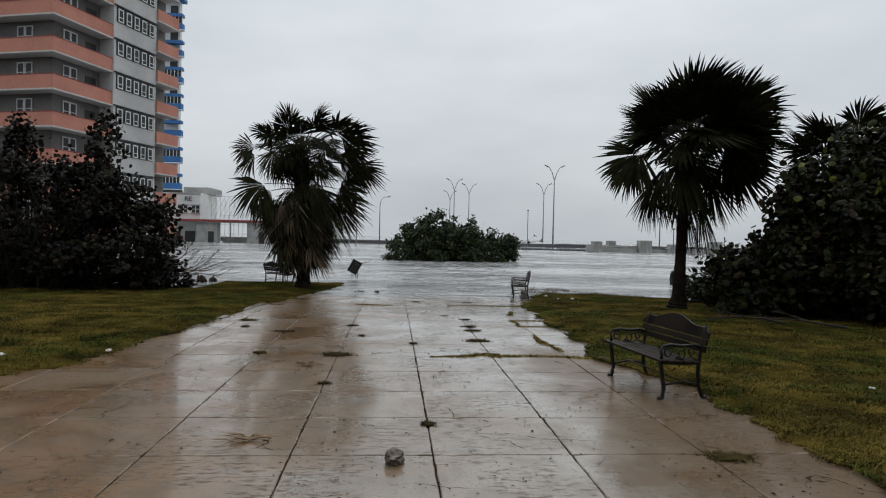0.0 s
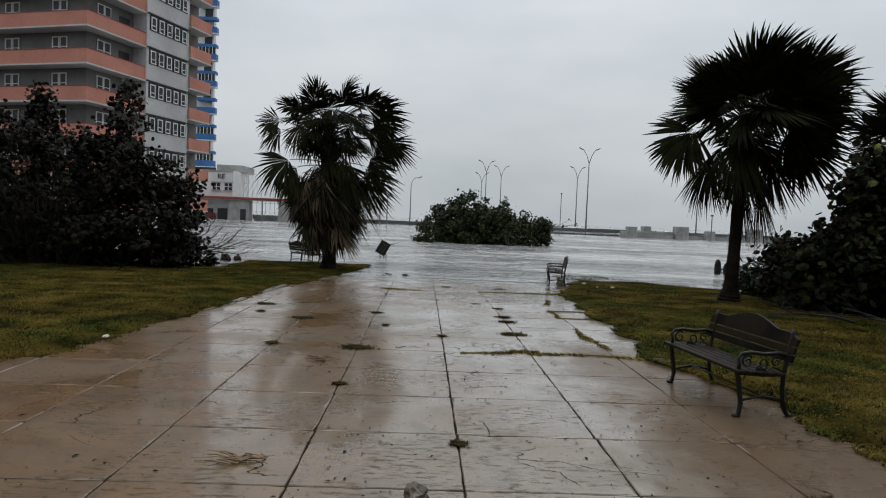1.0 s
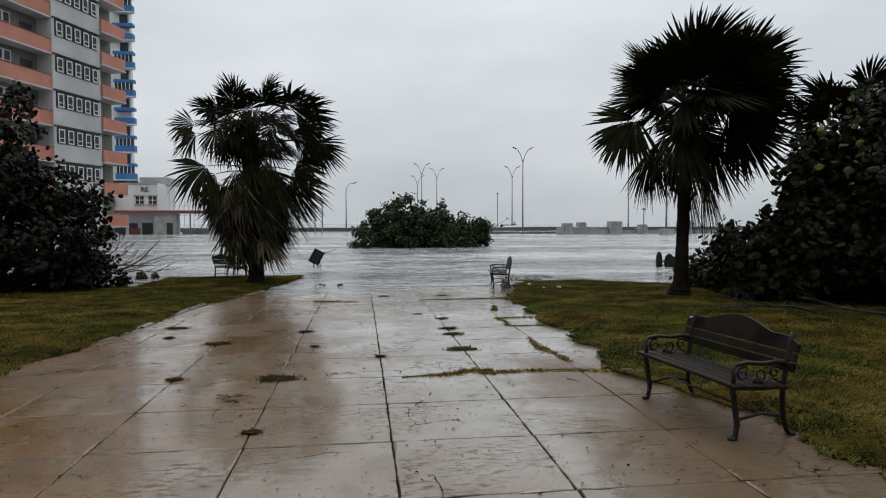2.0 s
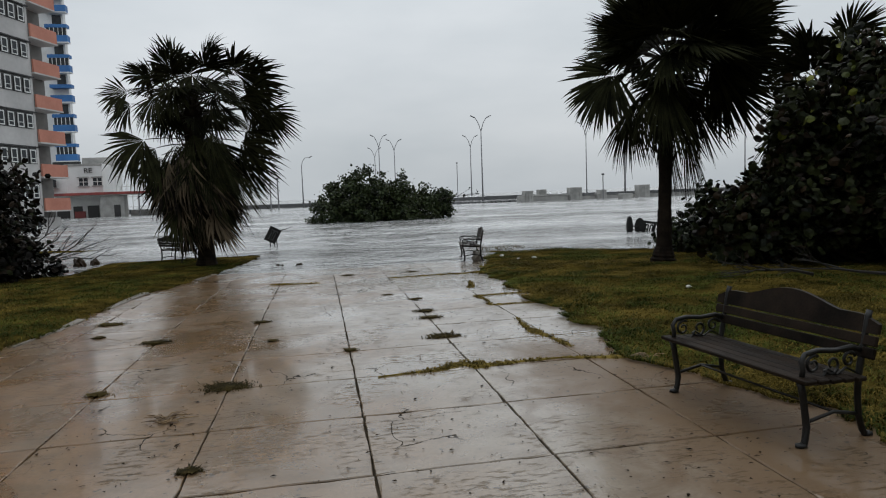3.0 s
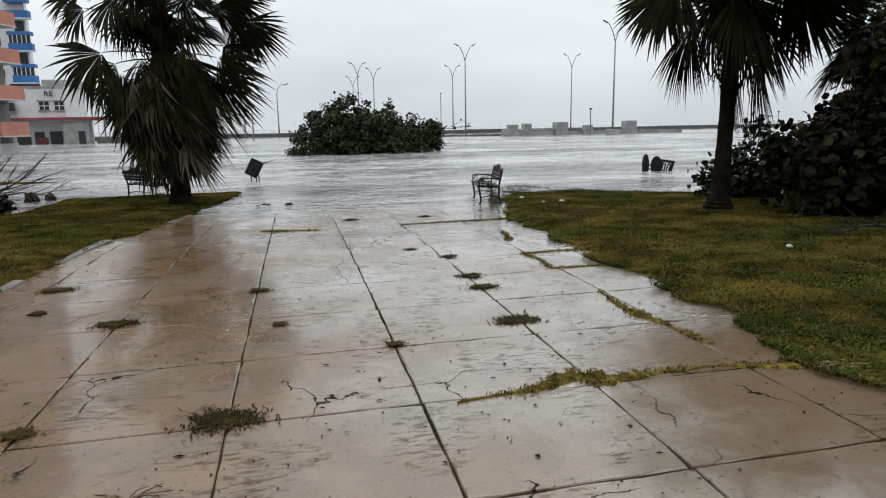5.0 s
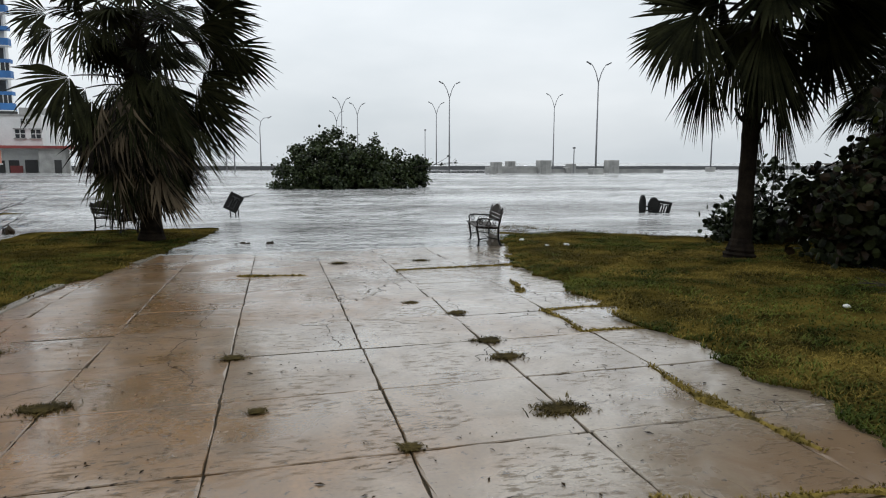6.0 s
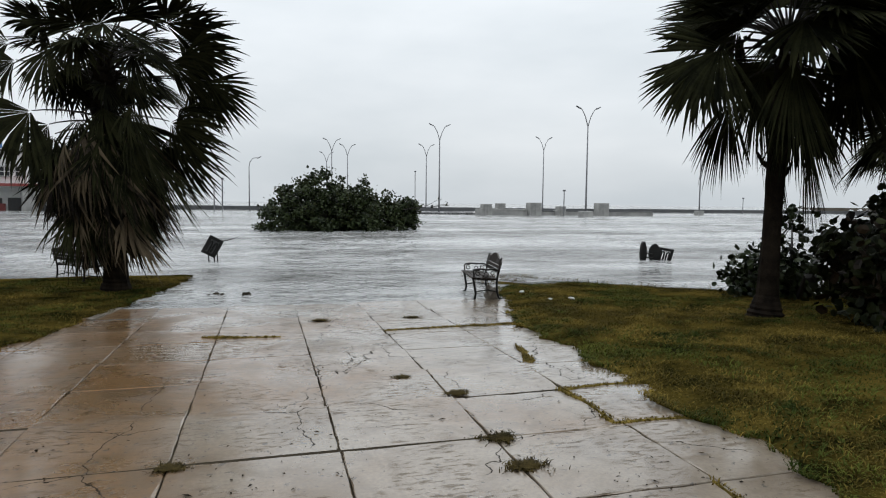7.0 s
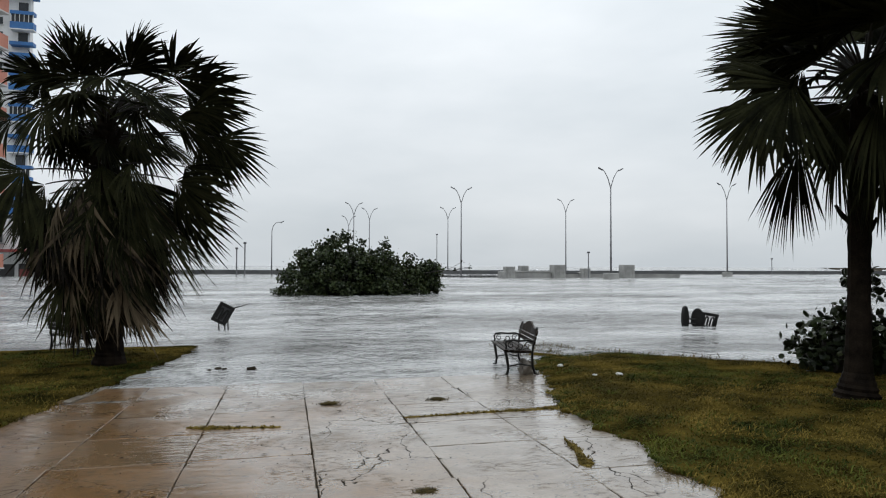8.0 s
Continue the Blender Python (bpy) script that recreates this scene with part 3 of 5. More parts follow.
def windblown_palm():
    """Short stout palm: live fans on long stalks blown to one side over a deep skirt of dead ones."""
    p = Palm(-3.36, 22.8, -0.14, [(0, 0, -0.1), (0.02, 0, 0.3), (-0.02, 0, 1.6), (-0.1, 0, 3.2), (-0.13, 0, 4.3), (-0.1, 0, 4.9)], (0.36, 0.24, 0.24, 0.27, 0.24, 0.1), 24, "wind-blown fan palm with a skirt of dead fronds", (0.34, -0.04), 44, 0.95)
    for foot, hub, blade, hang, twist, spread in (
            (4.8, (-0.42, 0.1, 5.75), 1.0, 0.0, 15, 1.3), (4.7, (-0.55, -0.3, 5.55), 0.9, 0.0, -20, 1.3),
            (4.9, (0.3, 0.0, 5.85), 0.95, 0.0, 10, 1.2), (4.9, (0.75, 0.3, 5.75), 1.05, 0.05, -20, 1.3),
            (4.8, (1.1, -0.3, 5.5), 1.15, 0.1, 40, 1.4), (4.7, (1.25, 0.3, 5.35), 1.2, 0.15, 60, 1.4), (4.7, (1.45, -0.1, 5.0), 1.1, 0.3, 55, 1.3),
            (4.6, (-0.95, -0.2, 5.35), 0.85, 0.0, 50, 1.3), (4.6, (-0.8, 0.4, 5.1), 0.9, 0.2, 40, 1.3),
            (4.3, (-1.7, -0.2, 4.95), 0.95, 0.3, 60, 1.2), (4.2, (-1.75, 0.2, 4.7), 1.0, 0.45, 55, 1.2), (4.3, (-0.95, -0.5, 4.85), 1.0, 0.7, 20, 1.1), (4.2, (-0.85, 0.1, 4.6), 0.95, 0.8, 10, 0.9),
            (4.4, (1.2, -0.4, 4.75), 1.1, 0.55, 40, 1.2), (4.3, (1.85, -0.1, 4.45), 1.05, 0.45, 60, 1.1), (4.3, (1.5, 0.4, 4.5), 1.0, 0.5, 50, 1.2),
            (3.6, (-1.35, -0.3, 3.65), 1.4, 0.42, 62, 1.25), (3.5, (-1.2, 0.2, 3.45), 1.35, 0.5, 50, 1.2), (3.4, (-0.9, -0.5, 3.2), 1.2, 0.65, 30, 1.1),
            (3.6, (1.15, -0.3, 3.55), 1.35, 0.5, 55, 1.2), (3.5, (1.0, 0.3, 3.3), 1.4, 0.6, 40, 1.2), (3.8, (1.3, 0.0, 3.85), 1.1, 0.5, 60, 1.1),
            (4.7, (0.1, -0.9, 5.3), 0.95, 0.5, 0, 1.3), (4.7, (0.55, -0.8, 5.15), 1.0, 0.5, 15, 1.3), (4.6, (-0.35, -0.9, 5.0), 0.95, 0.65, -10, 1.2), (4.5, (0.6, -0.9, 4.75), 0.95, 0.7, 10, 1.1),
            (4.7, (0.0, 0.9, 5.4), 1.0, 0.4, 0, 1.4), (4.7, (0.6, 0.8, 5.2), 1.0, 0.5, -15, 1.4), (4.5, (-0.5, 0.9, 4.9), 1.0, 0.6, 10, 1.3), (4.4, (0.3, 1.1, 4.6), 1.0, 0.7, 0, 1.2),
            (3.7, (0.5, -0.8, 3.75), 1.0, 0.8, 5, 0.9), (3.5, (0.1, 1.1, 3.7), 1.3, 0.6, 0, 1.3)):
        p.leaf(foot, hub, blade, hang, twist, spread, 0.42, 0.42)
    p.around(24, (4.9, 4.2), (0.35, 1.1), (0.75, 0.2), 0.9, (0.0, 0.6), (1.2, 1.6), 0.4)
    for foot, hub, blade, hang, twist, spread in (
            (3.9, (0.0, -0.75, 3.75), 1.0, 0.8, 0, 0.9), (3.8, (-0.45, -0.65, 3.6), 1.05, 0.8, -10, 0.9), (3.7, (0.5, -0.65, 3.4), 1.15, 0.75, 10, 1.0),
            (3.6, (-0.2, -0.8, 3.25), 1.1, 0.85, 5, 0.8), (3.4, (0.75, -0.6, 3.0), 1.15, 0.7, 25, 1.0), (3.3, (-0.7, -0.55, 2.9), 1.1, 0.75, -20, 0.9), (3.1, (0.3, -0.85, 2.8), 1.1, 0.85, 0, 0.8)):
        p.leaf(foot, hub, blade, hang, twist, spread, 0.7, 0.6)
    p.around(34, (3.4, 2.6), (0.45, 0.9), (0.1, -0.05), 1.2, (0.72, 0.7), (0.6, 1.1), 0.75, True, 0.6)
    p.around(40, (2.7, 1.75), (0.45, 0.85), (0.0, -0.1), 0.98, (0.72, 0.76), (0.5, 1.0), 0.75, True, 0.6, 1.0)
    p.around(18, (1.9, 1.4), (0.3, 0.6), (0.0, -0.1), 0.75, (0.75, 0.8), (0.5, 0.9), 0.8, True, 0.6, 2.0)


def tall_palm():
    """Slender palm: a dome of stiff upright fans, with broad drooping ones below."""
    p = Palm(7.05, 17.1, 0.02, [(0, 0, -0.1), (0.03, 0, 0.3), (0.06, 0, 1.4), (0.1, 0, 2.8), (0.17, 0, 3.8), (0.2, 0, 4.25)], (0.3, 0.165, 0.135, 0.14, 0.15, 0.08), 36, "tall dark fan palm bent by the wind on the lawn", (0.30, 0.1), 20)
    for k in range(4):
        for i, el in enumerate((16, 34, 52, 70, 88, 106, 124, 142)):
            el += (k % 2) * 9 - 4
            q, a = 0.6 + 0.16 * ((i + k) % 3) + (0.16 if el < 75 else 0.0), radians(el)
            hub = (0.2 + math.cos(a) * q, (-0.75, -0.25, 0.3, 0.8)[k] * (0.55 + 0.45 * math.sin(a)), 4.15 + math.sin(a) * q)
            p.leaf(4.2, hub, 1.3 + 0.18 * math.sin(a) - 0.08 * abs(k - 1.5) - (0.12 if el > 128 else 0.0), 0.0, 55 if el < 50 else 20 * (k - 1), 1.2, 0.16, 0.2)
    for foot, hub, blade, hang, twist, spread in (
            (4.1, (-1.15, -0.3, 4.0), 1.25, 0.36, 62, 1.2), (4.1, (-1.1, 0.2, 3.9), 1.1, 0.5, 55, 1.1),
            (4.0, (-0.35, -0.7, 3.75), 1.5, 0.72, 10, 0.75), (4.0, (-0.6, -0.4, 3.6), 1.4, 0.72, 20, 0.7), (3.9, (-0.15, -0.6, 3.45), 1.4, 0.85, 5, 0.7), (3.9, (-0.45, 0.4, 3.5), 1.3, 0.75, 10, 0.7),
            (3.9, (0.45, -0.2, 3.0), 1.5, 0.93, 20, 0.34), (3.9, (0.3, 0.2, 2.9), 1.4, 0.95, 30, 0.3),
            (4.0, (0.8, -0.1, 3.35), 1.2, 0.72, 55, 0.7), (4.0, (0.9, 0.3, 3.5), 1.3, 0.65, 50, 0.7),
            (4.1, (0.9, -0.5, 4.1), 1.3, 0.35, 60, 1.2), (4.1, (1.2, 0.2, 4.1), 1.35, 0.3, 55, 1.2), (4.1, (1.25, -0.2, 3.8), 1.25, 0.5, 60, 1.0),
            (4.2, (0.15, -0.95, 4.45), 1.25, 0.35, 0, 1.4), (4.2, (0.7, -0.8, 4.3), 1.2, 0.4, 20, 1.3), (4.2, (-0.3, -0.8, 4.3), 1.1, 0.45, -15, 1.3)):
        p.leaf(foot, hub, blade, hang, twist, spread, 0.2, 0.35)
    p.around(18, (4.25, 4.0), (0.4, 0.95), (0.6, 0.05), 1.2, (0.0, 0.35), (1.3, 1.6), 0.15)


def far_palm():
    p = Palm(12.6, 19.0, lie(19) + 0.05, [(0, 0, -0.1), (0, 0, 1.5), (0.1, 0, 4.2)], (0.28, 0.15, 0.1), 47, "dark fan palm behind the sea grape shrub", (0.35, 0.0))
    p.around(36, (4.2, 3.0), (0.3, 0.85), (0.95, -0.1), 1.15, (0.0, 0.5), (1.2, 1.6), 0.25)
    p.around(8, (3.3, 2.6), (0.3, 0.6), (0.0, 0.0), 1.0, (0.75, 0.8), (0.6, 1.0), 0.6, True)


windblown_palm()
tall_palm()
far_palm()


# ---- shrubs ----
def shrub(name, m, lobes, leaves, size, mts, seed, label, shoots=40, droop=0.0, trunks=5):
    """A shrub of limbs and twigs with single leaves in clusters. lobes: centre and radii of the rounded masses it is made of."""
    rng = random.Random(seed)
    thing = empty(name, m, label, "shrub")
    limbs, crown = Heap(), Heap()
    vol = [(a[3] * a[4] * a[5]) ** 0.65 for a in lobes]
    ends = []
    for i in range(shoots * 6):
        cx, cy, cz, rx, ry, rz = rng.choices(lobes, vol)[0]
        while True:
            u = Vector((rng.gauss(0, 1), rng.gauss(0, 1), rng.gauss(0, 1)))
            if u.length > 0.1:
                u.normalize()
                break
        r = rng.uniform(0.55, 1.0) ** 0.6 * (1 + 0.5 * noise.noise(tuple(u * 2.6 + Vector((seed, 0, 0)))))
        p = Vector((cx + u.x * rx * r, cy + u.y * ry * r, cz + u.z * rz * r))
        if p.z > 0.1:
            ends.append((p, u, r))
    for p, u, r in ends[: shoots * 2]:
        foot = Vector((p.x * 0.35 + rng.uniform(-0.4, 0.4), p.y * 0.35 + rng.uniform(-0.4, 0.4), 0))
        mid = foot.lerp(p, 0.5) + Vector((rng.uniform(-0.3, 0.3), rng.uniform(-0.3, 0.3), 0.25))
        vs, fs = tube([foot - Vector((0, 0, 0.15)), mid, p], (0.035 + 0.01 * trunks, 0.025, 0.006), 5)
        limbs.add(vs, fs)
    per = max(4, leaves // len(ends))
    for p, u, r in ends:
        for k in range(per):
            spread = size * 2.3
            c = p + Vector((rng.gauss(0, spread), rng.gauss(0, spread), rng.gauss(0, spread * 0.8) - droop * rng.random()))
            if c.z < 0.02:
                c.z = rng.uniform(0.02, 0.3)
            nrm = Vector((rng.gauss(0, 0.7) + u.x * 0.4, rng.gauss(0, 0.7) + u.y * 0.4, rng.gauss(0.5, 0.6)))
            nrm = nrm.normalized() if nrm.length > 0.05 else Vector((0, 0, 1))
            a = nrm.orthogonal().normalized()
            w = rng.uniform(0, 6.28)
            b = nrm.cross(a)
            a, b = a * math.cos(w) + b * math.sin(w), b * math.cos(w) - a * math.sin(w)
            s = size * rng.uniform(0.55, 1.2)
            sag = nrm * (-0.22 * s)
            vs = [c - a * s, c - a * 0.45 * s + b * 0.8 * s + sag, c + a * 0.5 * s + b * 0.72 * s + sag, c + a * s + sag * 1.3, c + a * 0.5 * s - b * 0.72 * s + sag, c - a * 0.45 * s - b * 0.8 * s + sag, c + a * 0.1 * s]
            crown.add(vs, [(0, 1, 6), (1, 2, 6), (2, 3, 6), (3, 4, 6), (4, 5, 6), (5, 0, 6)], 0 if rng.random() < 0.72 else 1 if rng.random() < 0.8 or c.z < 2.2 else len(mts) - 1)
    limbs.make("branchwork", [M_TWIG], thing, "dark bare limbs and twigs")
    tagged(crown.make("crown", mts, thing, "glossy dark rounded leaves"), kind="stuff")
    return thing


shrub("sea_grape_shrub", pose(4.1, 51.5, WATER - 0.1), [(-1.3, 0, 1.3, 2.7, 2.8, 2.5), (-3.1, 0, 0.6, 1.9, 2.4, 1.5), (1.2, 0, 0.9, 2.4, 2.6, 1.9), (3.3, 0, 0.7, 1.9, 2.2, 1.4), (4.5, -0.3, 1.2, 0.8, 1.3, 0.9)], 26000, 0.095, [M_LEAF_FRESH, M_LEAF], 5, "rounded dark green shrub standing in the flood", 90)
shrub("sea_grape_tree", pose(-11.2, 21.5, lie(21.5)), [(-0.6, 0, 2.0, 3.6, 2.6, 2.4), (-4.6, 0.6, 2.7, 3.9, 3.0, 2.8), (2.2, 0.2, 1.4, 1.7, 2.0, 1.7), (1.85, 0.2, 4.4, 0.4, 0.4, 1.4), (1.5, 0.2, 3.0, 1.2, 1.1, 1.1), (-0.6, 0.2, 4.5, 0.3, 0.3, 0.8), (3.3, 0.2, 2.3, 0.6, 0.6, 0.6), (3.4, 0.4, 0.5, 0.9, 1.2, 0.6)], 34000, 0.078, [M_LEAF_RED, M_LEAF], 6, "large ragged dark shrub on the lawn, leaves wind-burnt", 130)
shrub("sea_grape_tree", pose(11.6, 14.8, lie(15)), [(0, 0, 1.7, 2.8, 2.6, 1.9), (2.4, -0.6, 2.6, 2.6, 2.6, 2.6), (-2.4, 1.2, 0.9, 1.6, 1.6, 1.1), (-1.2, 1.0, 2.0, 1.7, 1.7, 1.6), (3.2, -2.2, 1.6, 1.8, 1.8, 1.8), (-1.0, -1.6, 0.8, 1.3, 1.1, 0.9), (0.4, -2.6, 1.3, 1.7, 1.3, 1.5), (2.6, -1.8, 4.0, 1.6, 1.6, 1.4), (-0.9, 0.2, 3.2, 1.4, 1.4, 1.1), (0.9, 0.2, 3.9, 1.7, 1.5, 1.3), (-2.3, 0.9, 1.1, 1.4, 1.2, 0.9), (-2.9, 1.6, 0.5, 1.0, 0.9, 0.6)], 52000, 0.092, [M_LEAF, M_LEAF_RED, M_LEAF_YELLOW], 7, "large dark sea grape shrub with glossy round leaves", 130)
# an added tree out of view, there to darken the paving by the bench
shrub("sea_grape_tree", pose(14.9, 9.0, 0.0), [(0, 0, 3.4, 3.2, 4.4, 3.8), (1.5, -4.5, 3.2, 2.8, 3.4, 3.4)], 7000, 0.2, [M_LEAF, M_LEAF_RED], 8, "unseen dark sea grape tree added to dim light and reflections", 70)
shrub("sea_grape_sapling", pose(9.0, 19.3, lie(19.3) + 0.02), [(0, 0, 0.4, 0.7, 0.6, 0.4), (0.3, 0, 0.7, 0.3, 0.3, 0.4), (0.6, 0.1, 1.3, 0.15, 0.15, 0.5), (-0.55, 0, 0.3, 0.3, 0.3, 0.25), (0.9, -0.4, 0.4, 0.7, 0.6, 0.45)], 1500, 0.075, [M_LEAF_FRESH, M_LEAF], 12, "low young sea grape beside the palm trunk", 20)


# ---- sea front ----
def street_lamp(x, y, h, label, arms=2, plinth=0.0, turn=0.0):
    """A tall tapered pole that forks into raised arms with flat heads."""
    lamp = empty("street_lamp", pose(x, y, WATER - 0.3, 0, 0, turn), label, "street lamp", "street lamps along the sea front")
    vs, fs = tube([(0, 0, 0), (0, 0, 0.3 * h), (0, 0, h * 0.84)], (0.17, 0.13, 0.085), 8)
    link_mesh("pole", vs, fs, M_STEEL, lamp, smooth=True)
    for s in ((-1, 1) if arms == 2 else (1,)):
        pts = [(0, 0, h * 0.82), (s * 0.028 * h, 0, h * 0.91), (s * 0.06 * h, 0, h * 0.965), (s * 0.08 * h, 0, h * 0.985)]
        if arms == 1:
            pts = [(0, 0, h * 0.82), (0.02 * h, 0, h * 0.92), (0.07 * h, 0, h * 0.985), (0.15 * h, 0, h)]
        vs, fs = tube(pts, (0.08, 0.07, 0.06, 0.05), 6)
        arm = link_mesh("arm", vs, fs, M_STEEL, lamp)
        p = pts[-1]
        bm = box(-0.42, 0.42, -0.16, 0.16, -0.08, 0.08, 0.05)
        bmesh.ops.transform(bm, matrix=pose(p[0] + s * 0.3, 0, p[2] + 0.02, 0, -s * 28, 0), verts=bm.verts)
        part("lamp_head", bm, M_LAMPHEAD, arm, "dark flat lamp head")
    if plinth:
        part("plinth", box(-plinth, plinth, -plinth, plinth, 0, 1.15, 0.05), M_CONC, lamp, "square concrete plinth")
    return lamp


LAMP = "tall grey two-armed street lamp standing in the flood"
street_lamp(30.2, 122.5, 16.5, LAMP)
street_lamp(36.7, 158.6, 16.2, "slender two-armed street lamp beyond the sea wall")
street_lamp(46.5, 97.3, 16.9, "tall two-armed street lamp on a square concrete plinth", plinth=0.85)
street_lamp(61.4, 146.2, 17.6, "slender two-armed street lamp by the sea wall")
street_lamp(13.8, 153.0, 16.2, LAMP)
street_lamp(18.8, 165.5, 16.2, LAMP)
street_lamp(15.5, 184.0, 15.6, "distant two-armed street lamp beyond the sea wall")
street_lamp(83.2, 119.2, 18.6, "tall two-armed street lamp on a low concrete plinth", plinth=0.7)
street_lamp(-3.4, 139.5, 10.6, "single curved street lamp far along the sea front", arms=1)


def post(x, y, h, r, label):
    p = empty("marker_post", pose(x, y, WATER - 0.3), label, "post")
    vs, fs = tube([(0, 0, 0), (0, 0, h * 0.93), (0, 0, h)], (r, r * 0.9, r * 0.8), 6)
    link_mesh("shaft", vs, fs, M_STEEL, p)
    part("cap", box(-r * 2, r * 2, -r * 2, r * 2, h - 0.02, h + r * 2.5, r * 0.5), M_LAMPHEAD, p)


post(-7.3, 122, 5.7, 0.12, "thin grey post in the flood")
post(-8.6, 122, 4.8, 0.12, "thin grey post in the flood")
post(113, 142, 4.0, 0.1, "thin post by the sea wall")
post(42.7, 97.0, 4.1, 0.09, "short slender post beside the lamp plinth")
post(20.5, 100, 6.6, 0.06, "thin bare pole in the flood")


def sea_wall():
    bm = bmesh.new()
    for i in range(42):
        x = -190 + i * 12
        add_box(bm, x, x + 11.97, 150, 150.6, -0.6, 0.74 + random.uniform(-0.05, 0.05))
    add_box(bm, -190, 314, 149.6, 150, -0.6, 0.12)
    tagged(part("sea_wall", bm, M_SEAWALL), "low dark concrete sea wall along the shore", "wall", kind="structure")


sea_wall()


def pier(x0, x1, y, top, step, label):
    """A cast concrete block, with a lower shoulder where it has one."""
    b = empty("concrete_block", pose((x0 + x1) / 2, y, WATER - 0.3), label, "concrete block", "concrete blocks on the sea front")
    w = (x1 - x0) / 2
    part("body", box(-w, w, -0.9, 0.9, 0, top + 0.43, 0.06), M_CONC, b)
    if step:
        part("shoulder", box(-w - step, -w, -0.85, 0.8, 0, top * 0.55 + 0.43, 0.05), M_CONC, b)
    for k in range(3):
        px = -w + (k + 0.5) * 2 * w / 3
        part("rib", box(px - 0.12, px + 0.12, -0.97, -0.9, 0.3, top + 0.3, 0.02), M_CONC, b)


CB = "weathered grey concrete block on the sea front"
pier(32.5, 33.9, 105, 1.65, 0.9, CB)
pier(35.7, 36.9, 107, 1.8, 1.0, CB)
pier(40.3, 42.3, 105, 1.95, 0, "large ribbed grey concrete block on the sea front")
pier(46.0, 47.1, 106, 1.4, 0.5, CB)
pier(52.5, 54.4, 105, 2.0, 0, "large ribbed grey concrete block on the sea front")
low = empty("low_wall", pose(37, 105.3, WATER - 0.3), "low grey concrete wall joining the blocks", "wall")
part("base_course", box(-4.6, 3.2, -0.3, 0.3, 0, 1.15, 0.05), M_CONC, low)
part("coping", box(-4.4, 3.1, -0.4, 0.4, 1.153, 1.33, 0.04), M_CONC, low)
low = empty("low_wall", pose(48, 106.3, WATER - 0.3), "long low grey concrete wall on the sea front", "wall")
part("base_course", box(-5.4, 16, -0.3, 0.3, 0, 0.95, 0.05), M_CONC, low)
part("coping", box(-5.4, 16, -0.4, 0.4, 0.953, 1.08, 0.04), M_SEAWALL, low)
bank = Heap()
for i in range(46):
    x, s = random.uniform(20, 33.5), random.uniform(0.25, 0.7)
    bm = bmesh.new()
    bmesh.ops.create_icosphere(bm, subdivisions=1, radius=s, matrix=pose(x, 111 + random.uniform(-1, 1), WATER + 0.1, 0, 0, random.uniform(0, 90)) @ Matrix.Diagonal((1.6, 1, 0.7, 1)))
    bm.verts.index_update()
    bank.add([v.co.copy() for v in bm.verts], [tuple(v.index for v in f.verts) for f in bm.faces])
    bm.free()
tagged(bank.make("rubble_bank", [M_SEAWALL]), "low dark bank of rubble in the flood", "rubble", kind="stuff")


# ---- tower ----
FL, BASE = 3.0, 1.1


